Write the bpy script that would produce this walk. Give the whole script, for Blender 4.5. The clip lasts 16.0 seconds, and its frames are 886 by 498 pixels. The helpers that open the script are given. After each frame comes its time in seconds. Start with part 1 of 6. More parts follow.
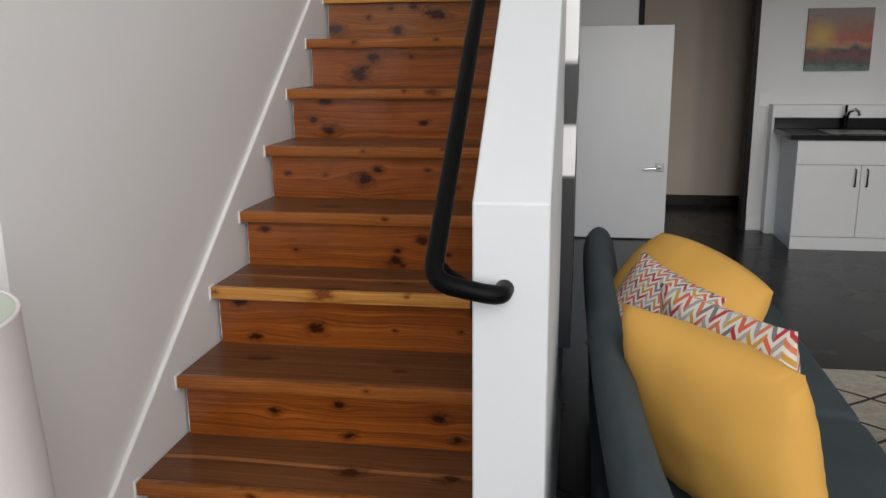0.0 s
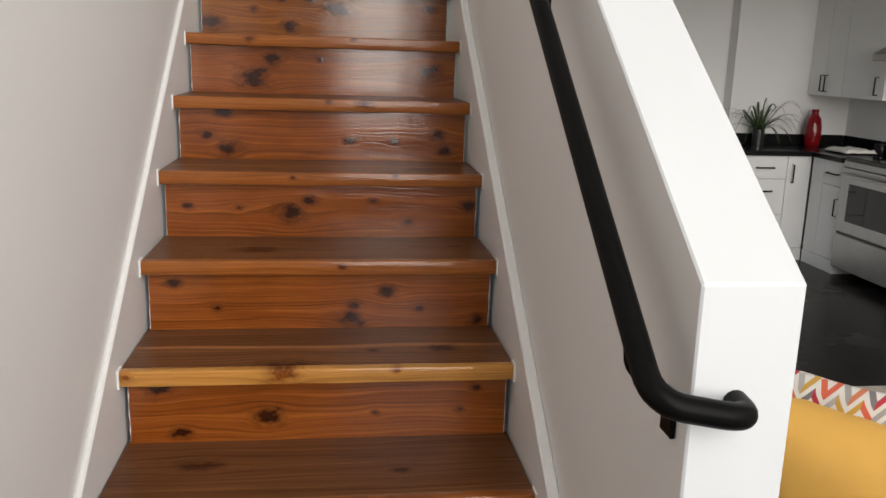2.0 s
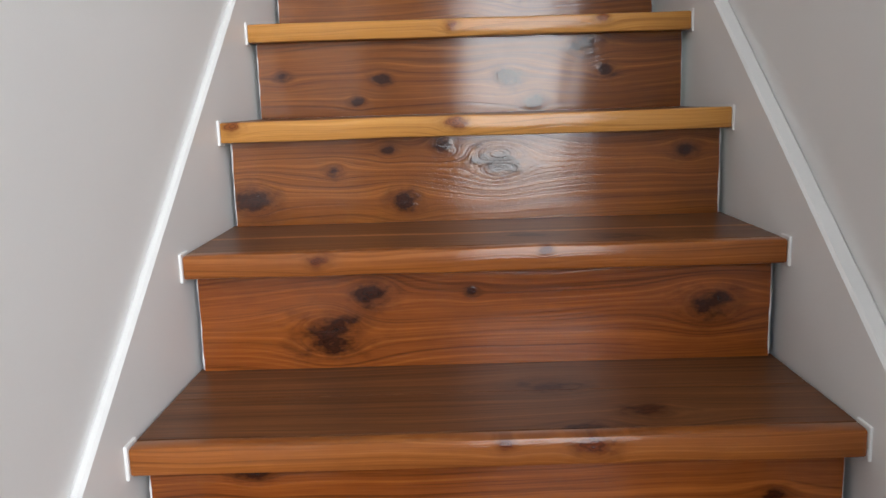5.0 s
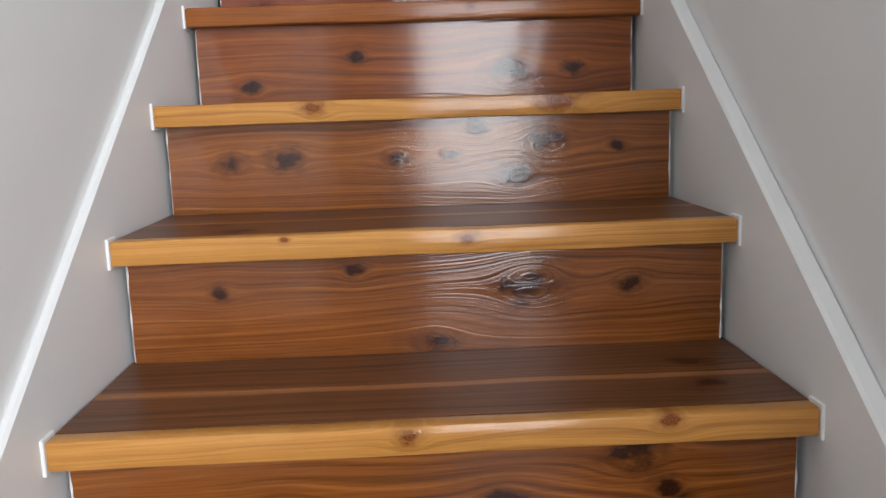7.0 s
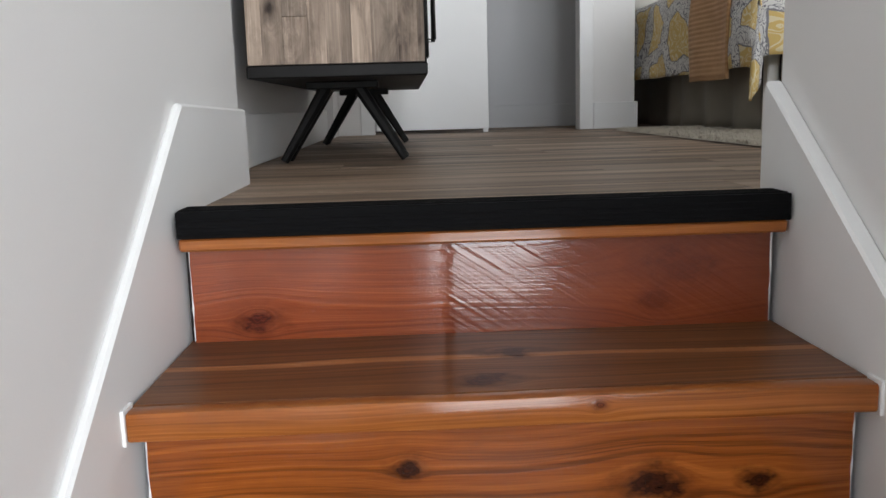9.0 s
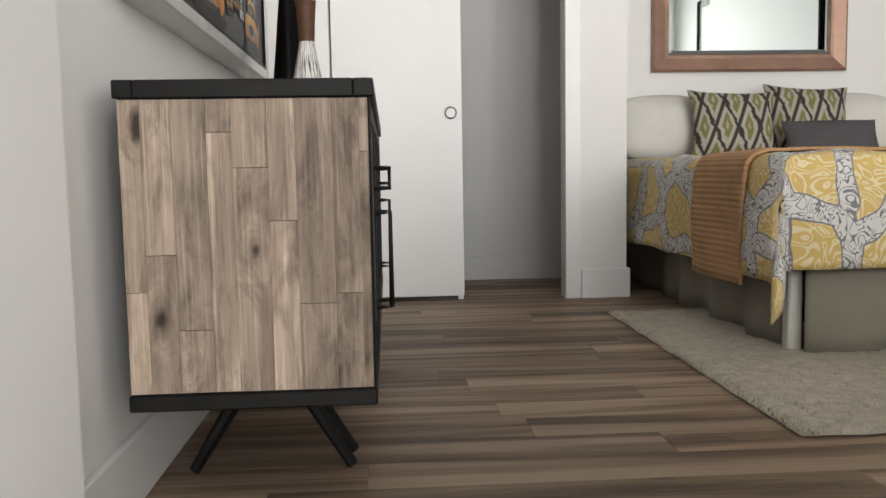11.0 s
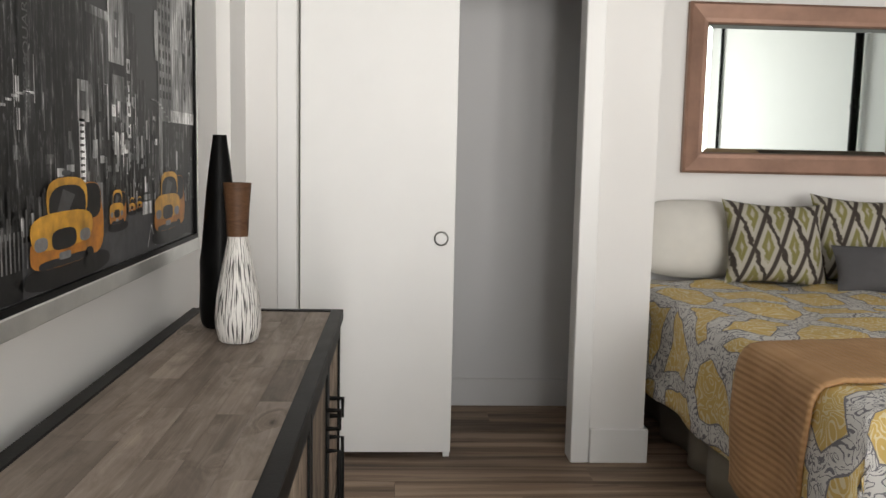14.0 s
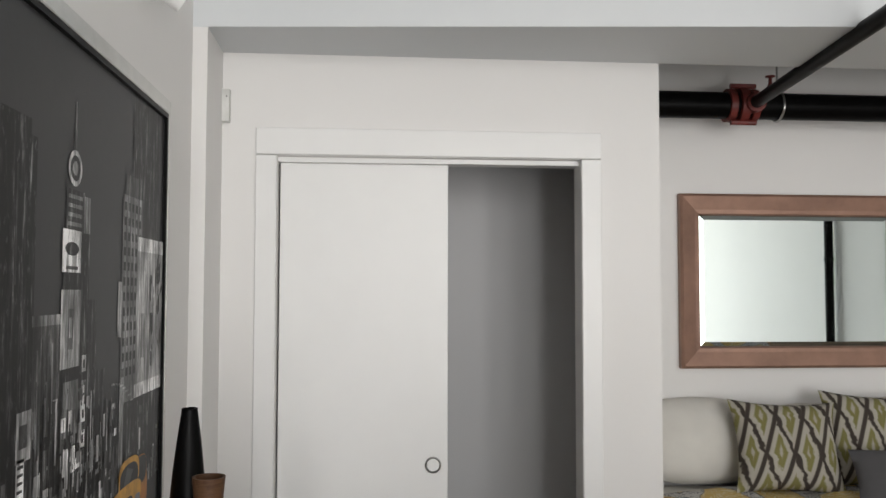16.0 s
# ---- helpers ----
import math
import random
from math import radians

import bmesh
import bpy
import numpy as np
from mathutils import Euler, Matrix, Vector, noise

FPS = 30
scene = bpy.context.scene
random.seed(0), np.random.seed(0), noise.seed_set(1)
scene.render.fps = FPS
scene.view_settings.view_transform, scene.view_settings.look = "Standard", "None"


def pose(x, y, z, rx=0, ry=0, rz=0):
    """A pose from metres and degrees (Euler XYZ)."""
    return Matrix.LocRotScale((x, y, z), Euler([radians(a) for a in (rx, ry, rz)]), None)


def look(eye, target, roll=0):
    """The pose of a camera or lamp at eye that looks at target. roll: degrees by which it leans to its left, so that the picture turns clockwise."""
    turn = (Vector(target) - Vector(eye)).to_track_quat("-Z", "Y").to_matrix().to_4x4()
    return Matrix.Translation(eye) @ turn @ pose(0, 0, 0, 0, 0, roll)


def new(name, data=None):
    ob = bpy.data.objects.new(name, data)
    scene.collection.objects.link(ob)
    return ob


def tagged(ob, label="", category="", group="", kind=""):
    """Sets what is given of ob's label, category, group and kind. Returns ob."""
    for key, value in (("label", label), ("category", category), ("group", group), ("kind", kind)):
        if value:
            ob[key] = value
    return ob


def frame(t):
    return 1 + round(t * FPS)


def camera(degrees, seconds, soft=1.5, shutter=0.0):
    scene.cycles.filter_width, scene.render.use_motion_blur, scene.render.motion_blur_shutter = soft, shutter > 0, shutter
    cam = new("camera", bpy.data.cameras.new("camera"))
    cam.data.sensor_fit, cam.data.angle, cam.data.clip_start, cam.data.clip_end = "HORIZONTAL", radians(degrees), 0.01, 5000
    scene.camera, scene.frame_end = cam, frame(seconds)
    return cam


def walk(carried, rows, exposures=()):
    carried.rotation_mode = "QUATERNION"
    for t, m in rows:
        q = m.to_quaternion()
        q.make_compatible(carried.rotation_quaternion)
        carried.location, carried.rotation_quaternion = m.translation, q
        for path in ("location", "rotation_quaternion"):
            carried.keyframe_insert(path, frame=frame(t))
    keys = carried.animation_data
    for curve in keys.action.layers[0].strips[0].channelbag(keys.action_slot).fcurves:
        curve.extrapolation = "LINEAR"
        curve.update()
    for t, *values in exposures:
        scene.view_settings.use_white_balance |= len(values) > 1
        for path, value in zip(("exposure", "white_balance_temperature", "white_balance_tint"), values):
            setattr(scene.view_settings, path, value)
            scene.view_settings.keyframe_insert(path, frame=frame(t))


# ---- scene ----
cam = camera(55.7, 16.0)
PATH = [
    (0, (1.054, -2.48, 1.21), (0.741, -0.558, 0.751), -0.5),
    (0.5, (0.827, -2.471, 1.239), (0.746, -0.524, 0.79), -0.0),
    (1, (0.685, -2.299, 1.232), (0.845, -0.352, 0.804), 0.6),
    (1.5, (0.587, -2.156, 1.228), (0.86, -0.223, 0.794), 1.6),
    (2, (0.444, -1.986, 1.21), (0.706, -0.054, 0.764), 1.8),
    (2.5, (0.445, -1.75, 1.194), (0.557, 0.199, 0.76), 0.4),
    (3, (0.525, -1.435, 1.197), (0.436, 0.528, 0.823), -0.2),
    (3.2, (0.531, -1.327, 1.204), (0.385, 0.636, 0.854), -1.2),
    (5.3, (0.37, -0.295, 1.515), (0.402, 1.675, 1.167), -1.6),
    (5.5, (0.386, -0.224, 1.549), (0.455, 1.747, 1.217), -1.2),
    (6, (0.414, -0.031, 1.694), (0.455, 1.944, 1.378), -0.8),
    (6.5, (0.383, 0.171, 1.831), (0.425, 2.139, 1.48), -2.2),
    (7, (0.403, 0.37, 1.962), (0.473, 2.341, 1.631), -1.9),
    (7.5, (0.382, 0.552, 2.101), (0.436, 2.528, 1.798), -2.0),
    (8, (0.376, 0.735, 2.253), (0.453, 2.714, 1.978), -2.6),
    (8.5, (0.392, 0.912, 2.401), (0.474, 2.887, 2.097), -2.4),
    (9, (0.322, 1.093, 2.485), (0.393, 3.063, 2.15), -1.6),
    (9.5, (0.326, 1.253, 2.635), (0.457, 3.22, 2.296), -1.3),
    (10, (0.366, 1.401, 2.814), (0.495, 3.377, 2.533), -1.0),
    (10.2, (0.37, 1.445, 2.856), (0.468, 3.427, 2.603), -1.3),
    (12.3, (0.448, 2.108, 3.266), (0.658, 4.091, 3.107), 0.4),
    (12.5, (0.446, 2.148, 3.336), (0.659, 4.129, 3.167), 0.6),
    (13, (0.458, 2.235, 3.419), (0.652, 4.216, 3.226), 0.1),
    (13.5, (0.519, 2.348, 3.519), (0.686, 4.332, 3.326), 0.4),
    (14, (0.532, 2.413, 3.6), (0.642, 4.397, 3.375), 1.2),
    (14.5, (0.5, 2.561, 3.653), (0.601, 4.544, 3.412), 0.2),
    (15, (0.462, 2.668, 3.832), (0.612, 4.649, 3.604), -0.2),
    (15.5, (0.467, 2.677, 3.872), (0.65, 4.666, 3.772), 0.1),
    (16, (0.477, 2.668, 3.902), (0.649, 4.658, 4.002), 0.1),
]
walk(cam, [(t, look(eye, target, roll)) for t, eye, target, roll in PATH],
     exposures=[(0, -0.22, 6450, 12), (1, 0.08, 6600, 12), (2, 0.14, 6750, 12), (3.2, 0.22, 6750, 12), (5.3, 0.50, 6050, 10), (8.5, 0.76, 6000, 10), (10, 1.02, 6300, 10), (12.5, 0.78, 6650, 11), (14.5, 0.84, 6650, 11), (16, 0.54, 6450, 11)])

# ---- world, sun and window light ----
world = bpy.data.worlds.new("sky")
scene.world = world
world.use_nodes = True
_wn = world.node_tree.nodes
_sky = _wn.new("ShaderNodeTexSky")
_sky.sky_type = 'NISHITA'
_sky.sun_disc = False
_sky.sun_elevation = radians(50)
_sky.sun_rotation = radians(150)
world.node_tree.links.new(_sky.outputs[0], _wn["Background"].inputs[0])
_wn["Background"].inputs[1].default_value = 0.12


def window_light(name, x0, x1, y, z0, z1, power):
    """Sky light entering through an opening of the window wall."""
    li = bpy.data.lights.new(name, 'AREA')
    li.shape = 'RECTANGLE'
    li.size, li.size_y, li.energy = x1 - x0, z1 - z0, power
    li.color = (1.0, 0.985, 0.955)
    ob = new(name, li)
    ob.matrix_world = pose((x0 + x1) / 2, y, (z0 + z1) / 2, 90, 0, 0)
    return ob


# first opening follows riser reflections; the other two are unseen, added for light
WIN = [(0.55, 1.95, 0.5, 6.1), (2.45, 3.85, 0.5, 6.1), (4.35, 5.35, 0.5, 6.1)]
POWER = (185, 130, 140)
for (wx0, wx1, wz0, wz1), wp in zip(WIN, POWER):
    window_light("window_light", wx0, wx1, -5.9, wz0, wz1, wp)

# ---- materials ----


def node_mat(name):
    m = bpy.data.materials.new(name)
    m.use_nodes = True
    nt = m.node_tree
    return m, nt, nt.nodes["Principled BSDF"]


def link(nt, a, b):
    nt.links.new(a, b)


def coords(nt, scale=(1, 1, 1), rand=False):
    tc = nt.nodes.new("ShaderNodeTexCoord")
    mp = nt.nodes.new("ShaderNodeMapping")
    mp.inputs["Scale"].default_value = scale
    if rand:
        oi = nt.nodes.new("ShaderNodeObjectInfo")
        mu = nt.nodes.new("ShaderNodeVectorMath")
        mu.operation = 'MULTIPLY_ADD'
        mu.inputs[1].default_value = (37.0, 23.0, 51.0)
        link(nt, oi.outputs["Random"], mu.inputs[0])
        link(nt, tc.outputs["Object"], mu.inputs[2])
        link(nt, mu.outputs[0], mp.inputs["Vector"])
    else:
        link(nt, tc.outputs["Object"], mp.inputs["Vector"])
    return mp.outputs["Vector"]


def noise_tex(nt, vec, scale, detail=4, rough=0.55, dist=0.0):
    n = nt.nodes.new("ShaderNodeTexNoise")
    n.inputs["Scale"].default_value = scale
    n.inputs["Detail"].default_value = detail
    n.inputs["Roughness"].default_value = rough
    n.inputs["Distortion"].default_value = dist
    link(nt, vec, n.inputs["Vector"])
    return n.outputs[0]


def ramp(nt, fac, stops):
    r = nt.nodes.new("ShaderNodeValToRGB")
    e = r.color_ramp.elements
    while len(e) < len(stops):
        e.new(0.5)
    for el, (p, c) in zip(e, stops):
        el.position = p
        el.color = (*c, 1) if len(c) == 3 else c
    link(nt, fac, r.inputs[0])
    return r.outputs[0]


def mix(nt, fac, a, b, mode='MIX'):
    n = nt.nodes.new("ShaderNodeMix")
    n.data_type = 'RGBA'
    n.blend_type = mode
    for sock, v in ((n.inputs[0], fac), (n.inputs[6], a), (n.inputs[7], b)):
        if isinstance(v, (int, float)):
            sock.default_value = v
        elif isinstance(v, tuple):
            sock.default_value = (*v, 1)
        else:
            link(nt, v, sock)
    return n.outputs[2]


def math_node(nt, op, a, b=0.0, c=0.0):
    n = nt.nodes.new("ShaderNodeMath")
    n.operation = op
    for sock, v in zip(n.inputs, (a, b, c)):
        if isinstance(v, (int, float)):
            sock.default_value = v
        else:
            link(nt, v, sock)
    return n.outputs[0]


def bump(nt, bs, height, strength=0.2, dist=0.002):
    b = nt.nodes.new("ShaderNodeBump")
    b.inputs["Strength"].default_value = strength
    b.inputs["Distance"].default_value = dist
    link(nt, height, b.inputs["Height"])
    link(nt, b.outputs[0], bs.inputs["Normal"])


def plain(name, col, rough=0.5, metal=0.0, var=0.12, scale=6.0, grain=120.0, bmp=0.15, bdist=0.001, spec=0.5):
    """A painted, cast or woven surface: two scales of tone and a fine relief."""
    m, nt, bs = node_mat(name)
    v = coords(nt)
    big = noise_tex(nt, v, scale, 3)
    fine = noise_tex(nt, v, grain, 2)
    lo = tuple(c * (1 - var) for c in col)
    hi = tuple(min(1, c * (1 + var * 0.6)) for c in col)
    a = ramp(nt, big, [(0.3, lo), (0.7, hi)])
    b = mix(nt, 0.12, a, ramp(nt, fine, [(0.35, lo), (0.65, hi)]))
    link(nt, b, bs.inputs["Base Color"])
    bs.inputs["Metallic"].default_value = metal
    bs.inputs["Specular IOR Level"].default_value = spec
    r = nt.nodes.new("ShaderNodeMapRange")
    r.inputs["To Min"].default_value = max(0.02, rough - 0.07)
    r.inputs["To Max"].default_value = min(1, rough + 0.07)
    link(nt, big, r.inputs["Value"])
    link(nt, r.outputs[0], bs.inputs["Roughness"])
    if bmp:
        bump(nt, bs, fine, bmp, bdist)
    return m


def wood(name, dark, mid, light, rough, grain=(1.5, 22, 22), plane="xz", knots=0.0, knot_scale=(5.0, 9.0), knot_col=(0.018, 0.007, 0.004), gloss=0.0, bmp=0.15, tint=0.25, streak=0.2, ringmix=0.46, finemix=0.28, lines=0.0, stain=0.0):
    """Sawn boards with the grain along the axis of the smallest scale, swirling round knots; every board takes its own place in the tree."""
    m, nt, bs = node_mat(name)
    v = coords(nt, grain, rand=True)
    inside = None
    if knots:
        kv = coords(nt, (1, 1, 1), rand=True)
        sx = nt.nodes.new("ShaderNodeSeparateXYZ")
        link(nt, kv, sx.inputs[0])
        cx = nt.nodes.new("ShaderNodeCombineXYZ")
        link(nt, math_node(nt, 'MULTIPLY', sx.outputs["XYZ".index(plane[0].upper())], knot_scale[0]), cx.inputs[0])
        link(nt, math_node(nt, 'MULTIPLY', sx.outputs["XYZ".index(plane[1].upper())], knot_scale[1]), cx.inputs[1])
        wob = noise_tex(nt, cx.outputs[0], 3.0, 3)
        ad = nt.nodes.new("ShaderNodeVectorMath")
        ad.operation = 'MULTIPLY_ADD'
        ad.inputs[1].default_value = (0.22, 0.22, 0.0)
        link(nt, wob, ad.inputs[0])
        link(nt, cx.outputs[0], ad.inputs[2])
        vo = nt.nodes.new("ShaderNodeTexVoronoi")
        vo.voronoi_dimensions = '2D'
        vo.inputs["Scale"].default_value = 1.0
        link(nt, ad.outputs[0], vo.inputs["Vector"])
        sep = nt.nodes.new("ShaderNodeSeparateColor")
        link(nt, vo.outputs["Color"], sep.inputs[0])
        size = math_node(nt, 'MULTIPLY', math_node(nt, 'SUBTRACT', sep.outputs[0], 1 - knots), 0.42)
        inside = math_node(nt, 'SUBTRACT', size, vo.outputs["Distance"])
        near = nt.nodes.new("ShaderNodeMapRange")
        near.interpolation_type = 'SMOOTHSTEP'
        near.inputs["From Min"].default_value = -0.34
        near.inputs["From Max"].default_value = 0.06
        link(nt, inside, near.inputs["Value"])
        push = nt.nodes.new("ShaderNodeVectorMath")
        push.operation = 'MULTIPLY_ADD'
        push.inputs[1].default_value = (1.6, 1.6, 1.6)
        link(nt, near.outputs[0], push.inputs[0])
        link(nt, v, push.inputs[2])
        v = push.outputs[0]
    g = noise_tex(nt, v, 1.0, 5, 0.6, 0.5)
    f = noise_tex(nt, v, 5.0, 4, 0.7)
    col = ramp(nt, g, [(0.5 - streak, dark), (0.5, mid), (0.5 + streak, light)])
    rings = math_node(nt, 'FRACT', math_node(nt, 'MULTIPLY', g, 13.0))
    col = mix(nt, ringmix, col, ramp(nt, rings, [(0.0, light), (0.75, mid), (1.0, dark)]))
    col = mix(nt, finemix, col, ramp(nt, f, [(0.3, dark), (0.7, light)]))
    if stain:
        sv = coords(nt, tuple(1.0 if s > 5 else 0.35 for s in grain), rand=True)
        st = noise_tex(nt, sv, 16.0, 5, 0.65, 0.6)
        col = mix(nt, ramp(nt, st, [(0.45, (0, 0, 0)), (0.64, (stain,) * 3)]), col, tuple(c * 0.7 for c in dark))
    if lines:
        lv = coords(nt, tuple(s * (11.0 if s > 5 else 2.2) for s in grain), rand=True)
        ln = noise_tex(nt, lv, 1.0, 3, 0.6, 0.55)
        col = mix(nt, lines, col, ramp(nt, ln, [(0.36, tuple(0.5 * (a + b) for a, b in zip(dark, mid))), (0.48, mid), (0.56, mid), (0.68, tuple(min(1.0, c * 1.25) for c in light))]))
    oi = nt.nodes.new("ShaderNodeObjectInfo")
    tone = ramp(nt, oi.outputs["Random"], [(0.0, (1 - tint,) * 3), (1.0, (1 + tint * 0.5, 1 + tint * 0.45, 1 + tint * 0.4))])
    col = mix(nt, 1.0, col, tone, 'MULTIPLY')
    if knots:
        k = nt.nodes.new("ShaderNodeMapRange")
        k.inputs["From Min"].default_value = -0.03
        k.inputs["From Max"].default_value = 0.05
        k.inputs["To Max"].default_value = 0.92
        link(nt, inside, k.inputs["Value"])
        halo = nt.nodes.new("ShaderNodeMapRange")
        halo.inputs["From Min"].default_value = -0.16
        halo.inputs["From Max"].default_value = 0.02
        halo.inputs["To Max"].default_value = 0.6
        link(nt, inside, halo.inputs["Value"])
        col = mix(nt, halo.outputs[0], col, dark)
        col = mix(nt, k.outputs[0], col, knot_col)
    link(nt, col, bs.inputs["Base Color"])
    r = nt.nodes.new("ShaderNodeMapRange")
    r.inputs["To Min"].default_value = max(0.03, rough - 0.06)
    r.inputs["To Max"].default_value = min(1.0, rough + 0.08)
    link(nt, f, r.inputs["Value"])
    link(nt, r.outputs[0], bs.inputs["Roughness"])
    if gloss:
        bs.inputs["Coat Weight"].default_value = gloss
        bs.inputs["Coat Roughness"].default_value = 0.10
    bs.inputs["Specular IOR Level"].default_value = 0.08 if gloss else 0.2
    bump(nt, bs, ln if lines else g, bmp, 0.002)
    if gloss:
        link(nt, bs.inputs["Normal"].links[0].from_socket, bs.inputs["Coat Normal"])
    return m


WALL = plain("wall_paint", (0.77, 0.76, 0.745), 0.6, var=0.025, scale=1.3, grain=260, bmp=0.12)
WHITE = plain("white_trim_paint", (0.80, 0.80, 0.79), 0.38, var=0.03, scale=3, grain=200, bmp=0.08)
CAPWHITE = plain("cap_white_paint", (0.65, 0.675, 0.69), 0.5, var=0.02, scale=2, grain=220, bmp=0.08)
CEIL = plain("ceiling_paint", (0.78, 0.78, 0.77), 0.8, var=0.03, scale=1.0, grain=150, bmp=0.2)
CONCRETE = plain("polished_concrete", (0.0165, 0.0152, 0.0142), 0.26, var=0.75, scale=2.6, grain=40, bmp=0.08, spec=0.14)
BLACKPAINT = plain("black_satin_paint", (0.004, 0.004, 0.004), 0.36, var=0.3, scale=9, grain=90, bmp=0.1, spec=0.07)
IRON = plain("dark_iron", (0.011, 0.0105, 0.010), 0.5, 0.3, var=0.35, scale=14, grain=140, bmp=0.25, spec=0.18)
RUBBER = plain("black_nosing_strip", (0.004, 0.004, 0.0043), 0.7, var=0.3, scale=20, grain=200, bmp=0.3, spec=0.06)
CAB = plain("white_cabinet_lacquer", (0.78, 0.78, 0.77), 0.3, var=0.03, scale=3, grain=150, bmp=0.04)
STONE = plain("black_granite", (0.012, 0.012, 0.013), 0.18, var=0.6, scale=60, grain=220, bmp=0.05, spec=0.18)
STEEL = plain("brushed_steel", (0.40, 0.40, 0.39), 0.34, 1.0, var=0.1, scale=8, grain=300, bmp=0.1)
CHROME = plain("chrome", (0.75, 0.75, 0.76), 0.1, 1.0, var=0.05, scale=8, grain=100, bmp=0.0)
DARKGLASS = plain("oven_glass", (0.012, 0.013, 0.014), 0.06, var=0.2, scale=3, grain=50, bmp=0.0)
RED = plain("red_glaze", (0.22, 0.008, 0.010), 0.12, var=0.25, scale=8, grain=60, bmp=0.05)
REDPIPE = plain("red_pipe_paint", (0.15, 0.022, 0.017), 0.45, var=0.4, scale=25, grain=90, bmp=0.3)
LEAF = plain("strap_leaf", (0.05, 0.085, 0.03), 0.45, var=0.5, scale=12, grain=80, bmp=0.2)
# wall paint greyed so its colour carries the shade inside the closet
CLOSET_SHADED = plain("shaded_closet_paint", (0.55, 0.55, 0.555), 0.7, var=0.03, scale=1.3, grain=220, bmp=0.12)
BEIGE = plain("hall_wall_paint", (0.62, 0.53, 0.43), 0.7, var=0.05, scale=1.5, grain=180, bmp=0.1)
SOFA = plain("teal_grey_felt", (0.038, 0.055, 0.063), 0.9, var=0.18, scale=9, grain=420, bmp=0.5, bdist=0.002)
YELLOW = plain("mustard_cotton", (0.72, 0.395, 0.08), 0.75, var=0.05, scale=5, grain=500, bmp=0.35, bdist=0.002)
LINING = plain("pale_green_lining", (0.72, 0.78, 0.68), 0.8, var=0.05, scale=6, grain=400, bmp=0.2)
SHADE = plain("pale_linen_shade", (0.78, 0.735, 0.72), 0.8, var=0.05, scale=6, grain=400, bmp=0.3)
LINEN = plain("white_cotton", (0.72, 0.70, 0.65), 0.85, var=0.06, scale=7, grain=450, bmp=0.35)
GREYFAB = plain("charcoal_cotton", (0.085, 0.083, 0.088), 0.85, var=0.14, scale=9, grain=450, bmp=0.4)
SKIRT = plain("taupe_bed_skirt", (0.26, 0.235, 0.19), 0.85, var=0.1, scale=7, grain=420, bmp=0.35)
RUG = plain("cream_shag", (0.55, 0.50, 0.41), 0.95, var=0.22, scale=30, grain=160, bmp=0.9, bdist=0.01)
COPPER = plain("bronze_frame", (0.30, 0.175, 0.125), 0.42, 0.4, var=0.22, scale=9, grain=240, bmp=0.12)
SILVER = plain("silver_frame", (0.62, 0.62, 0.60), 0.35, 0.8, var=0.12, scale=14, grain=120, bmp=0.1)

RISER_TONES = ((0.022, 0.0050, 0.0010), (0.228, 0.055, 0.0075), (0.43, 0.136, 0.020))
UPPER_TONES = ((0.026, 0.0062, 0.0012), (0.207, 0.060, 0.0095), (0.395, 0.142, 0.025))
RED_TONES = ((0.060, 0.010, 0.004), (0.22, 0.046, 0.013), (0.37, 0.10, 0.028))
TREAD_TONES = ((0.036, 0.012, 0.005), (0.130, 0.049, 0.018), (0.25, 0.105, 0.038))
NOSE_RED_TONES = ((0.085, 0.022, 0.005), (0.27, 0.083, 0.017), (0.42, 0.155, 0.038))
NOSE_YELLOW_TONES = ((0.17, 0.060, 0.012), (0.50, 0.225, 0.050), (0.66, 0.345, 0.095))
PLANK = wood("loft_plank", (0.068, 0.043, 0.028), (0.235, 0.163, 0.112), (0.43, 0.32, 0.23), 0.5, (0.55, 10, 10), bmp=0.1, tint=0.3, streak=0.11, ringmix=0.14, finemix=0.16)
RECLAIM_V = wood("reclaimed_side_board", (0.09, 0.068, 0.054), (0.36, 0.285, 0.225), (0.52, 0.42, 0.335), 0.75, (13, 13, 1.6), "xz", 0.32, (9.0, 5.0), (0.03, 0.022, 0.019), bmp=0.6, tint=0.40, streak=0.2, ringmix=0.03, lines=0.4, stain=1.0)
RECLAIM_H = wood("reclaimed_top_board", (0.14, 0.11, 0.09), (0.32, 0.262, 0.218), (0.47, 0.395, 0.335), 0.6, (12, 1.0, 12), "xy", 0.14, (9.0, 4.0), (0.05, 0.036, 0.03), bmp=0.3, tint=0.3, streak=0.14, ringmix=0.08, lines=0.2, stain=0.55)
DARKWOOD = wood("espresso_wood", (0.012, 0.009, 0.007), (0.022, 0.016, 0.012), (0.035, 0.026, 0.02), 0.4, (2, 18, 18), bmp=0.1)
BROWNVASE = wood("turned_brown_wood", (0.05, 0.024, 0.012), (0.11, 0.055, 0.028), (0.17, 0.09, 0.05), 0.5, (9, 9, 40), bmp=0.1)


def uv_node(nt):
    n = nt.nodes.new("ShaderNodeUVMap")
    s2 = nt.nodes.new("ShaderNodeSeparateXYZ")
    link(nt, n.outputs[0], s2.inputs[0])
    return n.outputs[0], s2.outputs[0], s2.outputs[1]


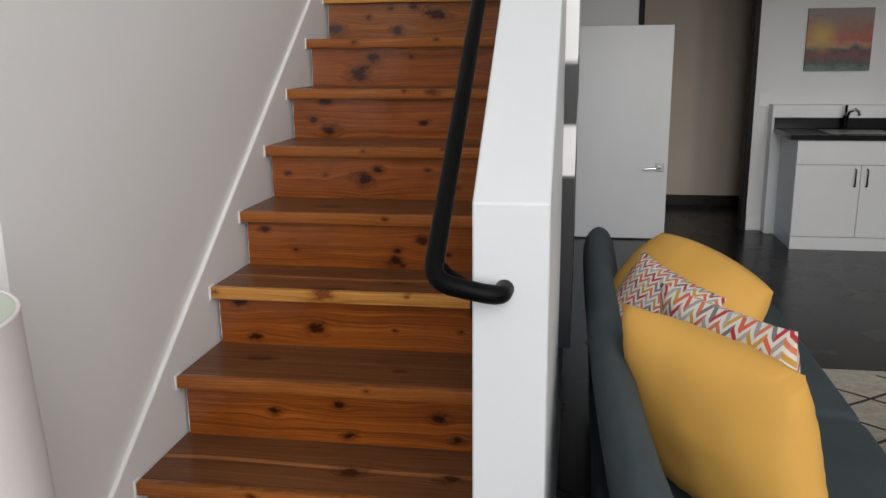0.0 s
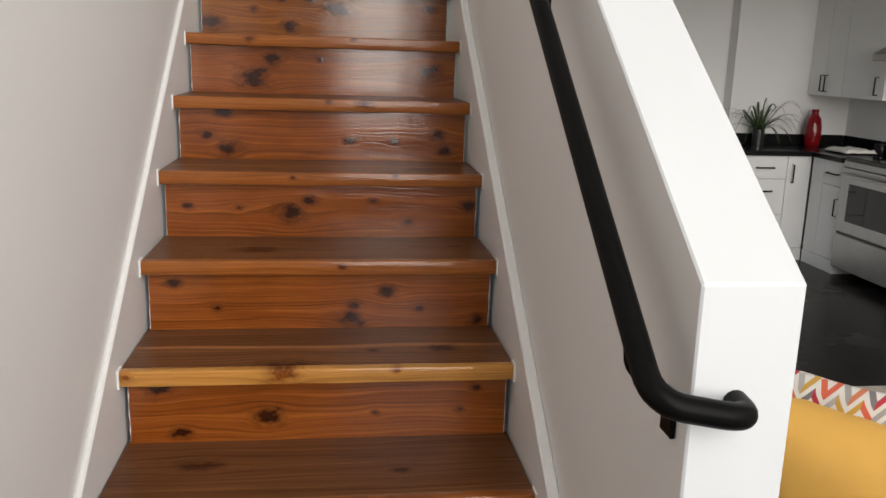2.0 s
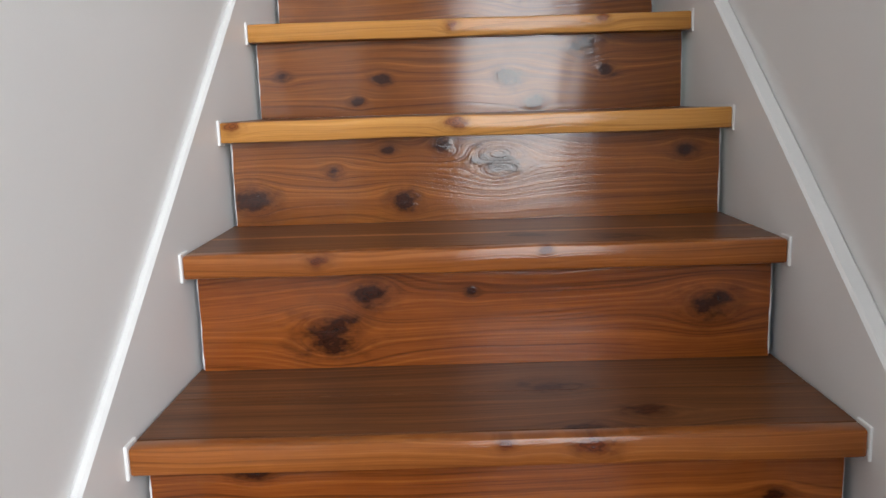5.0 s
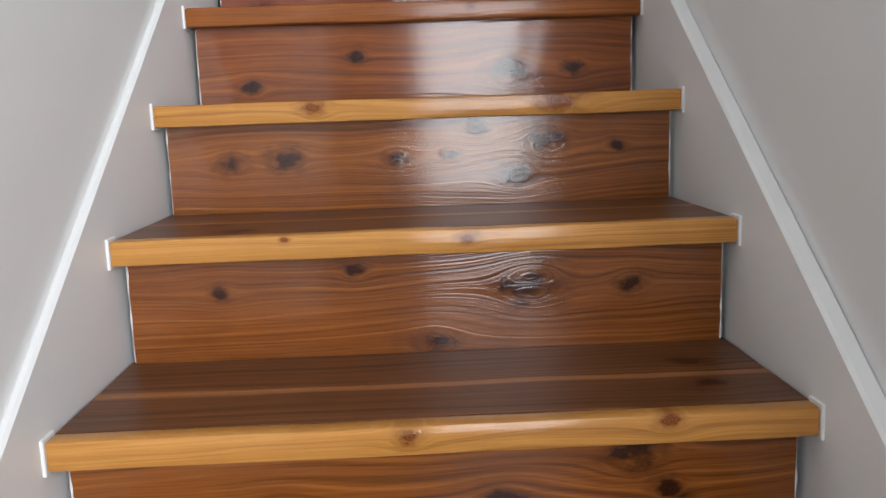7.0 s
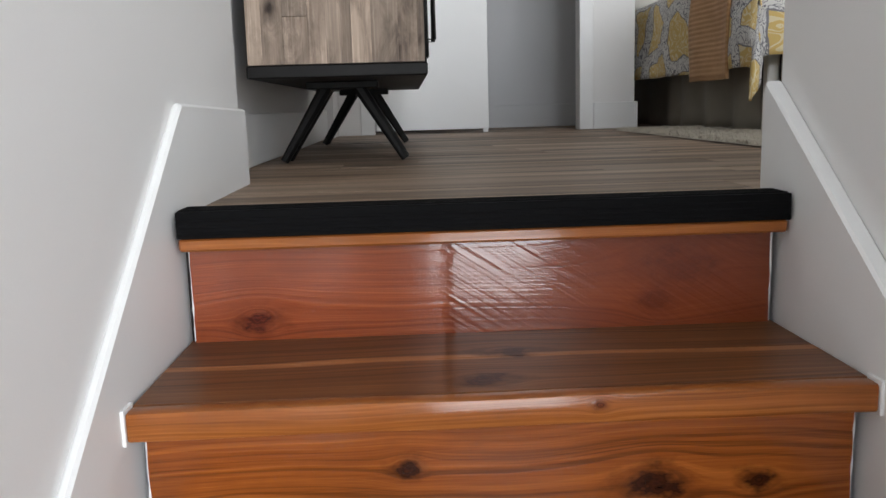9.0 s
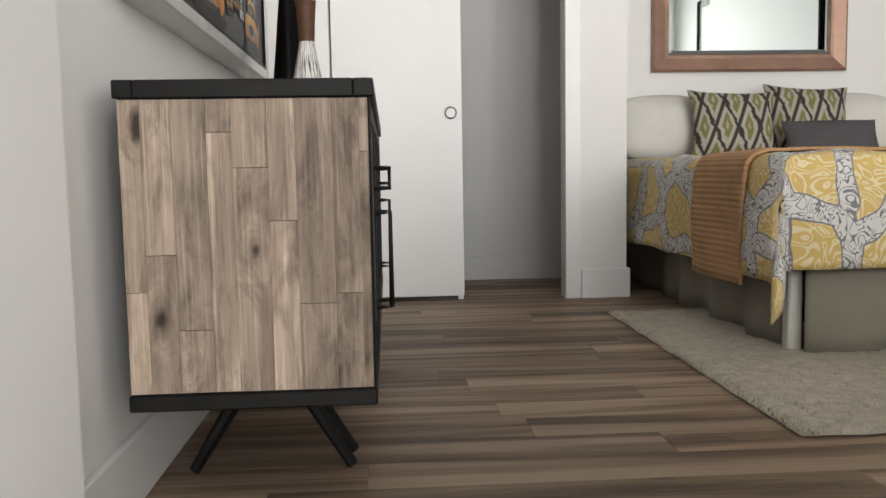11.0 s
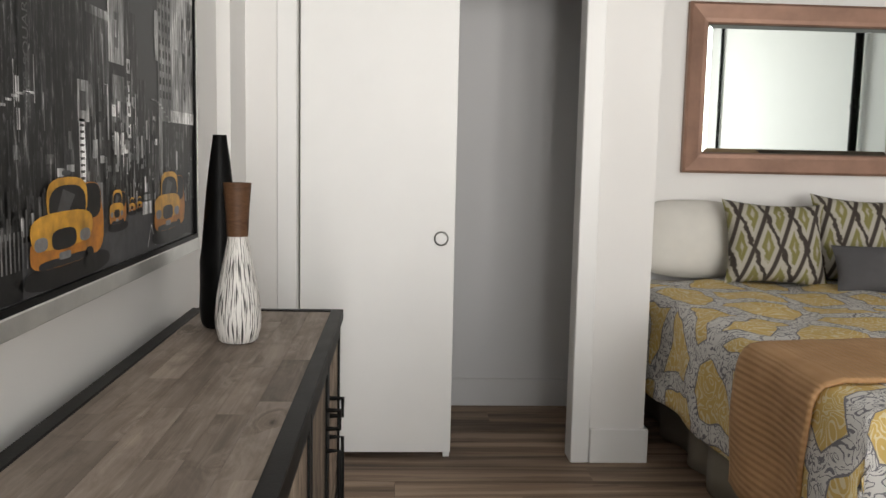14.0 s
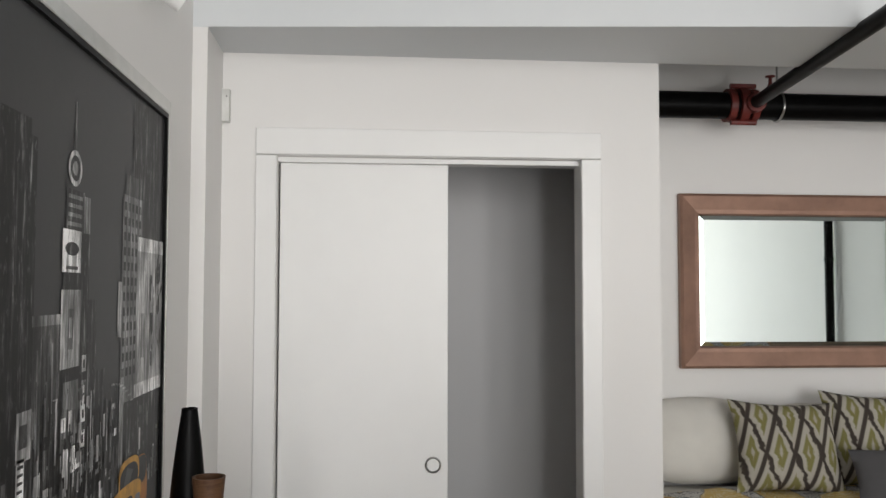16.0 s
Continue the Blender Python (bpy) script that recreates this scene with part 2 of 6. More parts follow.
def fabric_finish(nt, bs, col, rough=0.85, strength=0.35, grain=420):
    v = coords(nt)
    fine = noise_tex(nt, v, grain, 2)
    soft_ = noise_tex(nt, v, 8, 3)
    col = mix(nt, 0.25, col, ramp(nt, soft_, [(0.3, (0.72, 0.72, 0.72)), (0.7, (1, 1, 1))]), 'MULTIPLY')
    link(nt, col, bs.inputs["Base Color"])
    bs.inputs["Roughness"].default_value = rough
    bump(nt, bs, fine, strength, 0.002)


def stepped(nt, fac, cols):
    r = ramp(nt, fac, [(i / len(cols), c) for i, c in enumerate(cols)])
    r.node.color_ramp.interpolation = 'CONSTANT'
    return r


def tri(nt, a):
    return math_node(nt, 'ABSOLUTE', math_node(nt, 'SUBTRACT', math_node(nt, 'FRACT', a), 0.5))


def chevron_mat():
    """Printed zigzag bands in coral, mustard, greys and white."""
    m, nt, bs = node_mat("chevron_cotton")
    uv, u, v = uv_node(nt)
    zig = math_node(nt, 'MULTIPLY', tri(nt, math_node(nt, 'MULTIPLY', u, 10.0)), 0.13)
    row = math_node(nt, 'MULTIPLY', math_node(nt, 'ADD', v, zig), 15.0)
    white = math_node(nt, 'GREATER_THAN', math_node(nt, 'FRACT', row), 0.55)
    cell = math_node(nt, 'ADD', math_node(nt, 'MULTIPLY', math_node(nt, 'FLOOR', row), 0.37), math_node(nt, 'MULTIPLY', math_node(nt, 'FLOOR', math_node(nt, 'MULTIPLY', u, 20.0)), 0.113))
    hue = stepped(nt, math_node(nt, 'FRACT', cell), [(0.66, 0.13, 0.07), (0.36, 0.34, 0.33), (0.62, 0.20, 0.10), (0.20, 0.18, 0.19), (0.45, 0.035, 0.045), (0.42, 0.40, 0.38), (0.56, 0.33, 0.06)])
    fabric_finish(nt, bs, mix(nt, white, hue, (0.72, 0.69, 0.63)))
    return m


def ikat_mat():
    """Woven ogee lattice in brown, olive and cream."""
    m, nt, bs = node_mat("ikat_weave")
    uv, u, v = uv_node(nt)
    wob = noise_tex(nt, uv, 7, 3, 0.55)
    w = math_node(nt, 'MULTIPLY', math_node(nt, 'SUBTRACT', wob, 0.5), 0.28)
    a = math_node(nt, 'ADD', math_node(nt, 'MULTIPLY', u, 4.0), w)
    b = math_node(nt, 'ADD', math_node(nt, 'MULTIPLY', v, 1.25), w)
    d = math_node(nt, 'ADD', math_node(nt, 'MULTIPLY', tri(nt, a), 2.0), math_node(nt, 'MULTIPLY', tri(nt, b), 2.0))
    e = math_node(nt, 'ABSOLUTE', math_node(nt, 'SUBTRACT', d, 1.0))
    col = ramp(nt, e, [(0.0, (0.040, 0.030, 0.024)), (0.13, (0.055, 0.043, 0.034)), (0.22, (0.42, 0.39, 0.33)), (0.44, (0.44, 0.41, 0.35)), (0.56, (0.20, 0.19, 0.06)), (0.78, (0.22, 0.20, 0.07)), (0.90, (0.40, 0.37, 0.31))])
    fabric_finish(nt, bs, col)
    return m


def comforter_mat():
    """Yellow medallions edged by white bands with grey scrolls."""
    m, nt, bs = node_mat("printed_comforter")
    uv, u, v = uv_node(nt)
    mp = nt.nodes.new("ShaderNodeMapping")
    mp.inputs["Scale"].default_value = (3.9, 3.1, 1)
    warp = nt.nodes.new("ShaderNodeVectorMath")
    warp.operation = 'MULTIPLY_ADD'
    warp.inputs[1].default_value = (0.10, 0.10, 0.0)
    link(nt, noise_tex(nt, uv, 5.0, 1), warp.inputs[0])
    link(nt, uv, warp.inputs[2])
    link(nt, warp.outputs[0], mp.inputs["Vector"])
    vo = nt.nodes.new("ShaderNodeTexVoronoi")
    vo.feature = 'DISTANCE_TO_EDGE'
    vo.voronoi_dimensions = '2D'
    vo.inputs["Scale"].default_value = 1.0
    vo.inputs["Randomness"].default_value = 0.75
    link(nt, mp.outputs[0], vo.inputs["Vector"])
    d = vo.outputs["Distance"]
    scroll = nt.nodes.new("ShaderNodeTexNoise")
    scroll.inputs["Scale"].default_value = 14.0
    scroll.inputs["Detail"].default_value = 1.0
    scroll.inputs["Distortion"].default_value = 2.2
    link(nt, uv, scroll.inputs["Vector"])
    lines = math_node(nt, 'LESS_THAN', tri(nt, math_node(nt, 'MULTIPLY', scroll.outputs[0], 5.0)), 0.14)
    petal = nt.nodes.new("ShaderNodeTexNoise")
    petal.inputs["Scale"].default_value = 8.0
    petal.inputs["Detail"].default_value = 1.0
    petal.inputs["Distortion"].default_value = 1.6
    link(nt, uv, petal.inputs["Vector"])
    pl = math_node(nt, 'LESS_THAN', tri(nt, math_node(nt, 'MULTIPLY', petal.outputs[0], 9.0)), 0.17)
    yellow = mix(nt, pl, (0.64, 0.45, 0.15), (0.74, 0.64, 0.40))
    grey, white = (0.20, 0.195, 0.215), (0.66, 0.645, 0.62)
    band = mix(nt, lines, white, grey)
    edge = math_node(nt, 'MULTIPLY', math_node(nt, 'GREATER_THAN', d, 0.122), math_node(nt, 'LESS_THAN', d, 0.141))
    col = mix(nt, math_node(nt, 'GREATER_THAN', d, 0.135), band, yellow)
    col = mix(nt, edge, col, grey)
    fabric_finish(nt, bs, col, 0.8, 0.3)
    return m


def ribbed_mat():
    """Tan blanket with close quilted ribs."""
    m, nt, bs = node_mat("tan_quilt")
    uv, u, v = uv_node(nt)
    rib = math_node(nt, 'SINE', math_node(nt, 'MULTIPLY', u, 2 * math.pi / 0.021))
    n = noise_tex(nt, coords(nt), 9, 3)
    col = ramp(nt, n, [(0.3, (0.40, 0.225, 0.10)), (0.7, (0.48, 0.28, 0.135))])
    link(nt, col, bs.inputs["Base Color"])
    bs.inputs["Roughness"].default_value = 0.8
    bump(nt, bs, math_node(nt, 'ADD', rib, math_node(nt, 'MULTIPLY', noise_tex(nt, coords(nt), 300, 2), 0.6)), 0.5, 0.0025)
    return m


def streak_mat():
    """Chalk-white glaze with black vertical strokes."""
    m, nt, bs = node_mat("streaked_glaze")
    tc = nt.nodes.new("ShaderNodeTexCoord")
    sx = nt.nodes.new("ShaderNodeSeparateXYZ")
    link(nt, tc.outputs["Object"], sx.inputs[0])
    ang = math_node(nt, 'ARCTAN2', sx.outputs[1], sx.outputs[0])
    cx = nt.nodes.new("ShaderNodeCombineXYZ")
    link(nt, math_node(nt, 'MULTIPLY', ang, 10.0), cx.inputs[0])
    link(nt, math_node(nt, 'MULTIPLY', sx.outputs[2], 9.0), cx.inputs[1])
    n = noise_tex(nt, cx.outputs[0], 1.6, 3, 0.5, 0.2)
    col = ramp(nt, n, [(0.42, (0.02, 0.018, 0.018)), (0.48, (0.74, 0.72, 0.69))])
    link(nt, col, bs.inputs["Base Color"])
    bs.inputs["Roughness"].default_value = 0.6
    bump(nt, bs, n, 0.5, 0.003)
    return m


def abstract_mat():
    """A glowing sunset smear of yellow, red and green over dark paint."""
    m, nt, bs = node_mat("abstract_paint")
    uv, u, v = uv_node(nt)
    n = noise_tex(nt, uv, 4.0, 4, 0.6, 0.6)
    n2 = noise_tex(nt, uv, 9.0, 4, 0.6)
    base = ramp(nt, math_node(nt, 'ADD', v, math_node(nt, 'MULTIPLY', math_node(nt, 'SUBTRACT', n, 0.5), 0.32)), [(0.02, (0.10, 0.16, 0.13)), (0.12, (0.025, 0.05, 0.04)), (0.24, (0.15, 0.018, 0.018)), (0.34, (0.035, 0.025, 0.03)), (0.42, (0.42, 0.20, 0.10)), (0.50, (0.40, 0.07, 0.04)), (0.66, (0.30, 0.10, 0.06)), (0.9, (0.24, 0.18, 0.15))])
    dx = math_node(nt, 'SUBTRACT', u, 0.22)
    dy = math_node(nt, 'SUBTRACT', v, 0.56)
    r2 = math_node(nt, 'SQRT', math_node(nt, 'ADD', math_node(nt, 'MULTIPLY', dx, dx), math_node(nt, 'MULTIPLY', dy, dy)))
    glow_ = ramp(nt, math_node(nt, 'ADD', r2, math_node(nt, 'MULTIPLY', math_node(nt, 'SUBTRACT', n2, 0.5), 0.25)), [(0.05, (1, 1, 1)), (0.3, (0, 0, 0))])
    col = mix(nt, glow_, base, (0.55, 0.36, 0.05))
    col = mix(nt, 0.14, col, ramp(nt, n2, [(0.35, (0.05, 0.04, 0.04)), (0.65, (0.35, 0.25, 0.18))]))
    link(nt, col, bs.inputs["Base Color"])
    bs.inputs["Roughness"].default_value = 0.45
    bump(nt, bs, n2, 0.3, 0.002)
    return m


SPL = (0.34, 0.435, 0.55)   # heights of the painted bands


def splash_mat():
    """Black and white flung paint."""
    m, nt, bs = node_mat("black_white_paint")
    uv, u, v = uv_node(nt)
    n = noise_tex(nt, uv, 2.2, 6, 0.65, 1.2)
    h = math_node(nt, 'ADD', v, math_node(nt, 'MULTIPLY', math_node(nt, 'SUBTRACT', n, 0.5), 0.12))
    black, white = (0.010, 0.010, 0.010), (0.72, 0.71, 0.70)
    col = ramp(nt, h, [(SPL[0], black), (SPL[0] + 0.01, white), (SPL[1], white), (SPL[1] + 0.01, black), (SPL[2], black), (SPL[2] + 0.01, white)])
    link(nt, col, bs.inputs["Base Color"])
    bs.inputs["Roughness"].default_value = 0.4
    return m


def pine(name, knots, tones, across="Z", lines=95.0, gloss=0.9, rough=0.36, seed=0.0, sap=(), saw=None, coat_rough=0.095):
    """Knotty pine: growth lines stream round each knot (x, height or depth, radius); the grain runs along x."""
    dark, mid, light = tones
    m, nt, bs = node_mat(name)
    tc = nt.nodes.new("ShaderNodeTexCoord")
    sx = nt.nodes.new("ShaderNodeSeparateXYZ")
    link(nt, tc.outputs["Object"], sx.inputs[0])
    x, z = sx.outputs[0], sx.outputs["XYZ".index(across)]

    def vec(a, b, fa, fb, off=0.0):
        c = nt.nodes.new("ShaderNodeCombineXYZ")
        link(nt, math_node(nt, 'MULTIPLY', a, fa), c.inputs[0])
        link(nt, math_node(nt, 'MULTIPLY', b, fb), c.inputs[1])
        c.inputs[2].default_value = seed * 7.31 + off
        return c.outputs[0]

    def smooth_step(v, lo, hi, to=1.0):
        n = nt.nodes.new("ShaderNodeMapRange")
        n.interpolation_type = 'SMOOTHSTEP'
        n.inputs["From Min"].default_value, n.inputs["From Max"].default_value = lo, hi
        n.inputs["To Max"].default_value = to
        link(nt, v, n.inputs["Value"])
        return n.outputs[0]

    wob = math_node(nt, 'SUBTRACT', noise_tex(nt, vec(x, z, 26, 42, 3.0), 1.0, 3, 0.6), 0.5)
    arch = math_node(nt, 'SUBTRACT', noise_tex(nt, vec(x, z, 2.1, 7.0, 1.0), 1.0, 2, 0.5), 0.5)
    flow = math_node(nt, 'MULTIPLY_ADD', arch, 0.045, z)
    near = None
    for kx, kz, kr in knots:
        dx, dz = math_node(nt, 'SUBTRACT', x, kx), math_node(nt, 'SUBTRACT', z, kz)
        ex = math_node(nt, 'MULTIPLY', dx, 0.62)
        d2 = math_node(nt, 'ADD', math_node(nt, 'MULTIPLY', ex, ex), math_node(nt, 'MULTIPLY', dz, dz))
        rr = (kr * 1.5) ** 2
        pull = math_node(nt, 'DIVIDE', math_node(nt, 'MULTIPLY', dz, rr), math_node(nt, 'ADD', d2, rr * 0.35))
        flow = math_node(nt, 'SUBTRACT', flow, pull)
        ang = math_node(nt, 'MULTIPLY_ADD', wob, 3.4, math_node(nt, 'DIVIDE', math_node(nt, 'SQRT', d2), kr))
        near = ang if near is None else math_node(nt, 'MINIMUM', near, ang)
    tone = noise_tex(nt, vec(x, flow, 0.9, 17, 11.0), 1.0, 2, 0.5, 0.2)
    late = noise_tex(nt, vec(x, flow, 1.1, lines * 1.9, 5.0), 1.0, 2, 0.6)
    fibre = noise_tex(nt, vec(x, z, 9, 420, 8.0), 1.0, 2, 0.6)
    col = ramp(nt, tone, [(0.30, tuple(0.35 * a + 0.65 * b for a, b in zip(dark, mid))), (0.5, mid), (0.70, tuple(0.45 * a + 0.55 * b for a, b in zip(mid, light)))])
    col = mix(nt, 0.68, col, ramp(nt, late, [(0.34, tuple(0.3 * a + 0.7 * b for a, b in zip(mid, light))), (0.47, mid), (0.54, mid), (0.66, tuple(0.8 * a + 0.2 * b for a, b in zip(dark, mid)))]))
    col = mix(nt, 0.16, col, ramp(nt, fibre, [(0.3, dark), (0.7, light)]))
    for pos, width in sap:
        away = math_node(nt, 'ABSOLUTE', math_node(nt, 'SUBTRACT', math_node(nt, 'MULTIPLY_ADD', arch, 0.05, z), pos))
        band = math_node(nt, 'SUBTRACT', 1.0, smooth_step(away, width * 0.5, width))
        col = mix(nt, math_node(nt, 'MULTIPLY', band, 0.7), col, tuple(1.5 * c for c in light))
    blot = noise_tex(nt, vec(x, z, 5, 9, 17.0), 1.0, 4, 0.6)
    col = mix(nt, ramp(nt, blot, [(0.48, (0, 0, 0)), (0.75, (0.45,) * 3)]), col, tuple(0.6 * a + 0.4 * b for a, b in zip(dark, mid)))
    if near is not None:
        halo = math_node(nt, 'SUBTRACT', 1.0, smooth_step(near, 0.9, 2.3))
        col = mix(nt, math_node(nt, 'MULTIPLY', halo, 0.55), col, tuple(0.75 * a + 0.25 * b for a, b in zip(dark, mid)))
        ring = tri(nt, math_node(nt, 'MULTIPLY', near, 2.6))
        heart = mix(nt, math_node(nt, 'MULTIPLY', ring, 1.5), (0.55 * dark[0], 0.40 * dark[1], 0.40 * dark[2]), (1.7 * dark[0], 1.3 * dark[1], dark[2]))
        col = mix(nt, math_node(nt, 'MULTIPLY', math_node(nt, 'SUBTRACT', 1.0, smooth_step(near, 0.45, 1.25)), 0.94), col, heart)
    link(nt, col, bs.inputs["Base Color"])
    bs.inputs["Roughness"].default_value = rough
    bs.inputs["Specular IOR Level"].default_value = 0.05
    bs.inputs["Coat Weight"].default_value = gloss
    bs.inputs["Coat Roughness"].default_value = coat_rough
    ripple = noise_tex(nt, vec(x, z, 170, 14, 21.0), 1.0, 1)
    high = math_node(nt, 'MULTIPLY_ADD', ripple, 0.07, math_node(nt, 'MULTIPLY', late, -1.2))
    if near is not None:
        high = math_node(nt, 'MULTIPLY_ADD', math_node(nt, 'SUBTRACT', 1.0, smooth_step(near, 0.2, 1.8)), 0.45, high)
    if saw is not None:
        slant = math_node(nt, 'ADD', math_node(nt, 'MULTIPLY', x, 62.0), math_node(nt, 'MULTIPLY', z, 95.0))
        cutm = noise_tex(nt, vec(slant, z, 0.9, 4, 2.0), 1.0, 2, 0.6)
        side = smooth_step(math_node(nt, 'MULTIPLY_ADD', wob, 0.03, x), saw, saw + 0.02)
        high = math_node(nt, 'MULTIPLY_ADD', math_node(nt, 'MULTIPLY', cutm, side), 2.6, high)
        col = mix(nt, math_node(nt, 'MULTIPLY', side, 0.65), col, tuple(0.5 * (a + b) for a, b in zip(dark, mid)))
        link(nt, col, bs.inputs["Base Color"])
    bump(nt, bs, high, 0.21, 0.0016)
    link(nt, bs.inputs["Normal"].links[0].from_socket, bs.inputs["Coat Normal"])
    return m


CHEVRON, IKAT, COMFORTER, TAN, STREAK, ABSTRACT, SPLASH = chevron_mat(), ikat_mat(), comforter_mat(), ribbed_mat(), streak_mat(), abstract_mat(), splash_mat()
MIRROR, _nt, _bs = node_mat("mirror_silver")
_bs.inputs["Metallic"].default_value = 1.0
_bs.inputs["Roughness"].default_value = 0.015
_bs.inputs["Base Color"].default_value = (0.52, 0.57, 0.555, 1)


def print_mat(name, g):
    """Grey photographic ink with soft upright streaks and small lights."""
    m, nt, bs = node_mat(name)
    tall = noise_tex(nt, coords(nt, (0, 1, 0.13)), 55, 5, 0.7)
    small = noise_tex(nt, coords(nt, (0, 1, 0.45)), 90, 3, 0.6)
    a = ramp(nt, tall, [(0.36, (g * 0.3,) * 3), (0.5, (g,) * 3), (0.58, (g * 1.8 + 0.02,) * 3), (0.68, (g * 2 + 0.22,) * 3)])
    b = mix(nt, ramp(nt, small, [(0.58, (0, 0, 0)), (0.74, (0.6, 0.6, 0.6))]), a, (0.16, 0.16, 0.165))
    area = noise_tex(nt, coords(nt, (0, 1, 0.4)), 10, 3, 0.6)
    b = mix(nt, 1.0, b, ramp(nt, area, [(0.38, (0.5,) * 3), (0.50, (1.0,) * 3), (0.62, (1.5,) * 3)]), 'MULTIPLY')
    link(nt, b, bs.inputs["Base Color"])
    bs.inputs["Roughness"].default_value = 0.42
    bs.inputs["Specular IOR Level"].default_value = 0.2
    return m


GREYS = [print_mat("print_grey", g) for g in (0.004, 0.014, 0.045, 0.13, 0.29, 0.55)]
PRINT_SKY = plain("print_sky", (0.042, 0.042, 0.044), 0.42, var=0.3, scale=2.0, grain=60, bmp=0.0, spec=0.2)
INKS = [plain("print_ink", (g, g, g * 1.05), 0.42, var=0.4, scale=30, grain=90, bmp=0.0, spec=0.2) for g in (0.006, 0.02, 0.07, 0.2)]
TAXI_DEEP = plain("print_taxi_orange", (0.45, 0.17, 0.02), 0.42, var=0.5, scale=22, grain=60, bmp=0.0, spec=0.2)
TAXI = plain("print_taxi_yellow", (0.60, 0.31, 0.035), 0.42, var=0.5, scale=22, grain=60, bmp=0.0, spec=0.2)
LATTICE = plain("dark_rug_line", (0.05, 0.04, 0.035), 0.95, var=0.3, scale=20, grain=150, bmp=0.6, bdist=0.006)

# ---- mesh helpers ----


def mesh_of(name, bm, material):
    me = bpy.data.meshes.new(name)
    bmesh.ops.recalc_face_normals(bm, faces=bm.faces)
    bm.to_mesh(me)
    bm.free()
    for mt in (material if isinstance(material, (list, tuple)) else [material]):
        me.materials.append(mt)
    return me


def smooth(ob, angle=40):
    for p in ob.data.polygons:
        p.use_smooth = True
    ob.data.set_sharp_from_angle(angle=radians(angle))
    return ob


def part(name, bm, material, parent=None, label="", soft=False):
    ob = new(name, mesh_of(name, bm, material))
    if parent is not None:
        ob.parent = parent
    if label:
        ob["label"] = label
    if soft:
        smooth(ob)
    return ob


def thing(name, label, category, at=(0, 0, 0), rz=0.0, group="", kind=""):
    ob = new(name)
    ob.empty_display_size = 0.1
    ob.matrix_world = pose(*at, 0, 0, rz)
    return tagged(ob, label, category, group, kind)


def box(bm, x0, x1, y0, y1, z0, z1, bevel=0.0, seg=1):
    m = Matrix.Translation(((x0 + x1) / 2, (y0 + y1) / 2, (z0 + z1) / 2)) @ Matrix.Diagonal((abs(x1 - x0), abs(y1 - y0), abs(z1 - z0), 1))
    vs = bmesh.ops.create_cube(bm, size=1.0, matrix=m)["verts"]
    if bevel:
        es = list({e for v in vs for e in v.link_edges})
        bmesh.ops.bevel(bm, geom=es, offset=bevel, segments=seg, affect='EDGES', profile=0.5)
    return bm


def boxes(*bs, bevel=0.0, seg=1):
    bm = bmesh.new()
    for b in bs:
        box(bm, *b, bevel=bevel, seg=seg)
    return bm


def prism(outline, axis, a, b, bevel=0.0):
    """A slab whose outline of 2D points is pulled along an axis from a to b."""
    bm = bmesh.new()
    order = {'x': lambda u, v, w: (w, u, v), 'y': lambda u, v, w: (u, w, v), 'z': lambda u, v, w: (u, v, w)}[axis]
    lo = [bm.verts.new(order(u, v, a)) for u, v in outline]
    hi = [bm.verts.new(order(u, v, b)) for u, v in outline]
    bm.faces.new(lo)
    bm.faces.new(hi[::-1])
    n = len(outline)
    for i in range(n):
        bm.faces.new((lo[i], hi[i], hi[(i + 1) % n], lo[(i + 1) % n]))
    if bevel:
        bmesh.ops.recalc_face_normals(bm, faces=bm.faces)
        bmesh.ops.bevel(bm, geom=bm.edges[:], offset=bevel, segments=1, affect='EDGES')
    return bm


def tube(points, radius, sides=12, caps=True, radii=None):
    """A round bar swept along points."""
    bm = bmesh.new()
    pts = [Vector(p) for p in points]
    rings = []
    up = Vector((0.13, 0.31, 1)).normalized()
    for i, p in enumerate(pts):
        d = (pts[min(i + 1, len(pts) - 1)] - pts[max(i - 1, 0)]).normalized()
        side = d.cross(up)
        if side.length < 0.05:
            side = d.cross(Vector((1, 0, 0)))
        side.normalize()
        oth = side.cross(d)
        r = radii[i] if radii else radius
        rings.append([bm.verts.new(p + side * math.cos(2 * math.pi * k / sides) * r + oth * math.sin(2 * math.pi * k / sides) * r) for k in range(sides)])
    for a, b in zip(rings, rings[1:]):
        for k in range(sides):
            bm.faces.new((a[k], a[(k + 1) % sides], b[(k + 1) % sides], b[k]))
    if caps:
        bm.faces.new(rings[0])
        bm.faces.new(rings[-1])
    return bm


def lathe(profile, sides=32, closed=False):
    """A turned shape from (radius, height) pairs."""
    bm = bmesh.new()
    rings = []
    for r, z in profile:
        rings.append([bm.verts.new((r * math.cos(2 * math.pi * k / sides), r * math.sin(2 * math.pi * k / sides), z)) for k in range(sides)])
    for a, b in zip(rings, rings[1:]):
        for k in range(sides):
            bm.faces.new((a[k], a[(k + 1) % sides], b[(k + 1) % sides], b[k]))
    if not closed:
        bm.faces.new(rings[0])
        bm.faces.new(rings[-1])
    return bm


def setting(name, bm, material, label, category):
    return tagged(part(name, bm, material), label, category, kind="structure")


# ---- the building ----
F = -0.30          # lower floor
U = 2.34           # loft floor
RISE, RUN = 0.18, 0.2485
W = 0.85           # clear width of the stair
TOP = 6.60
END = -1.08        # foot of the stair walls
LOFT_Y = 2.343


def nose_y(k):
    return (k - 4) * RUN


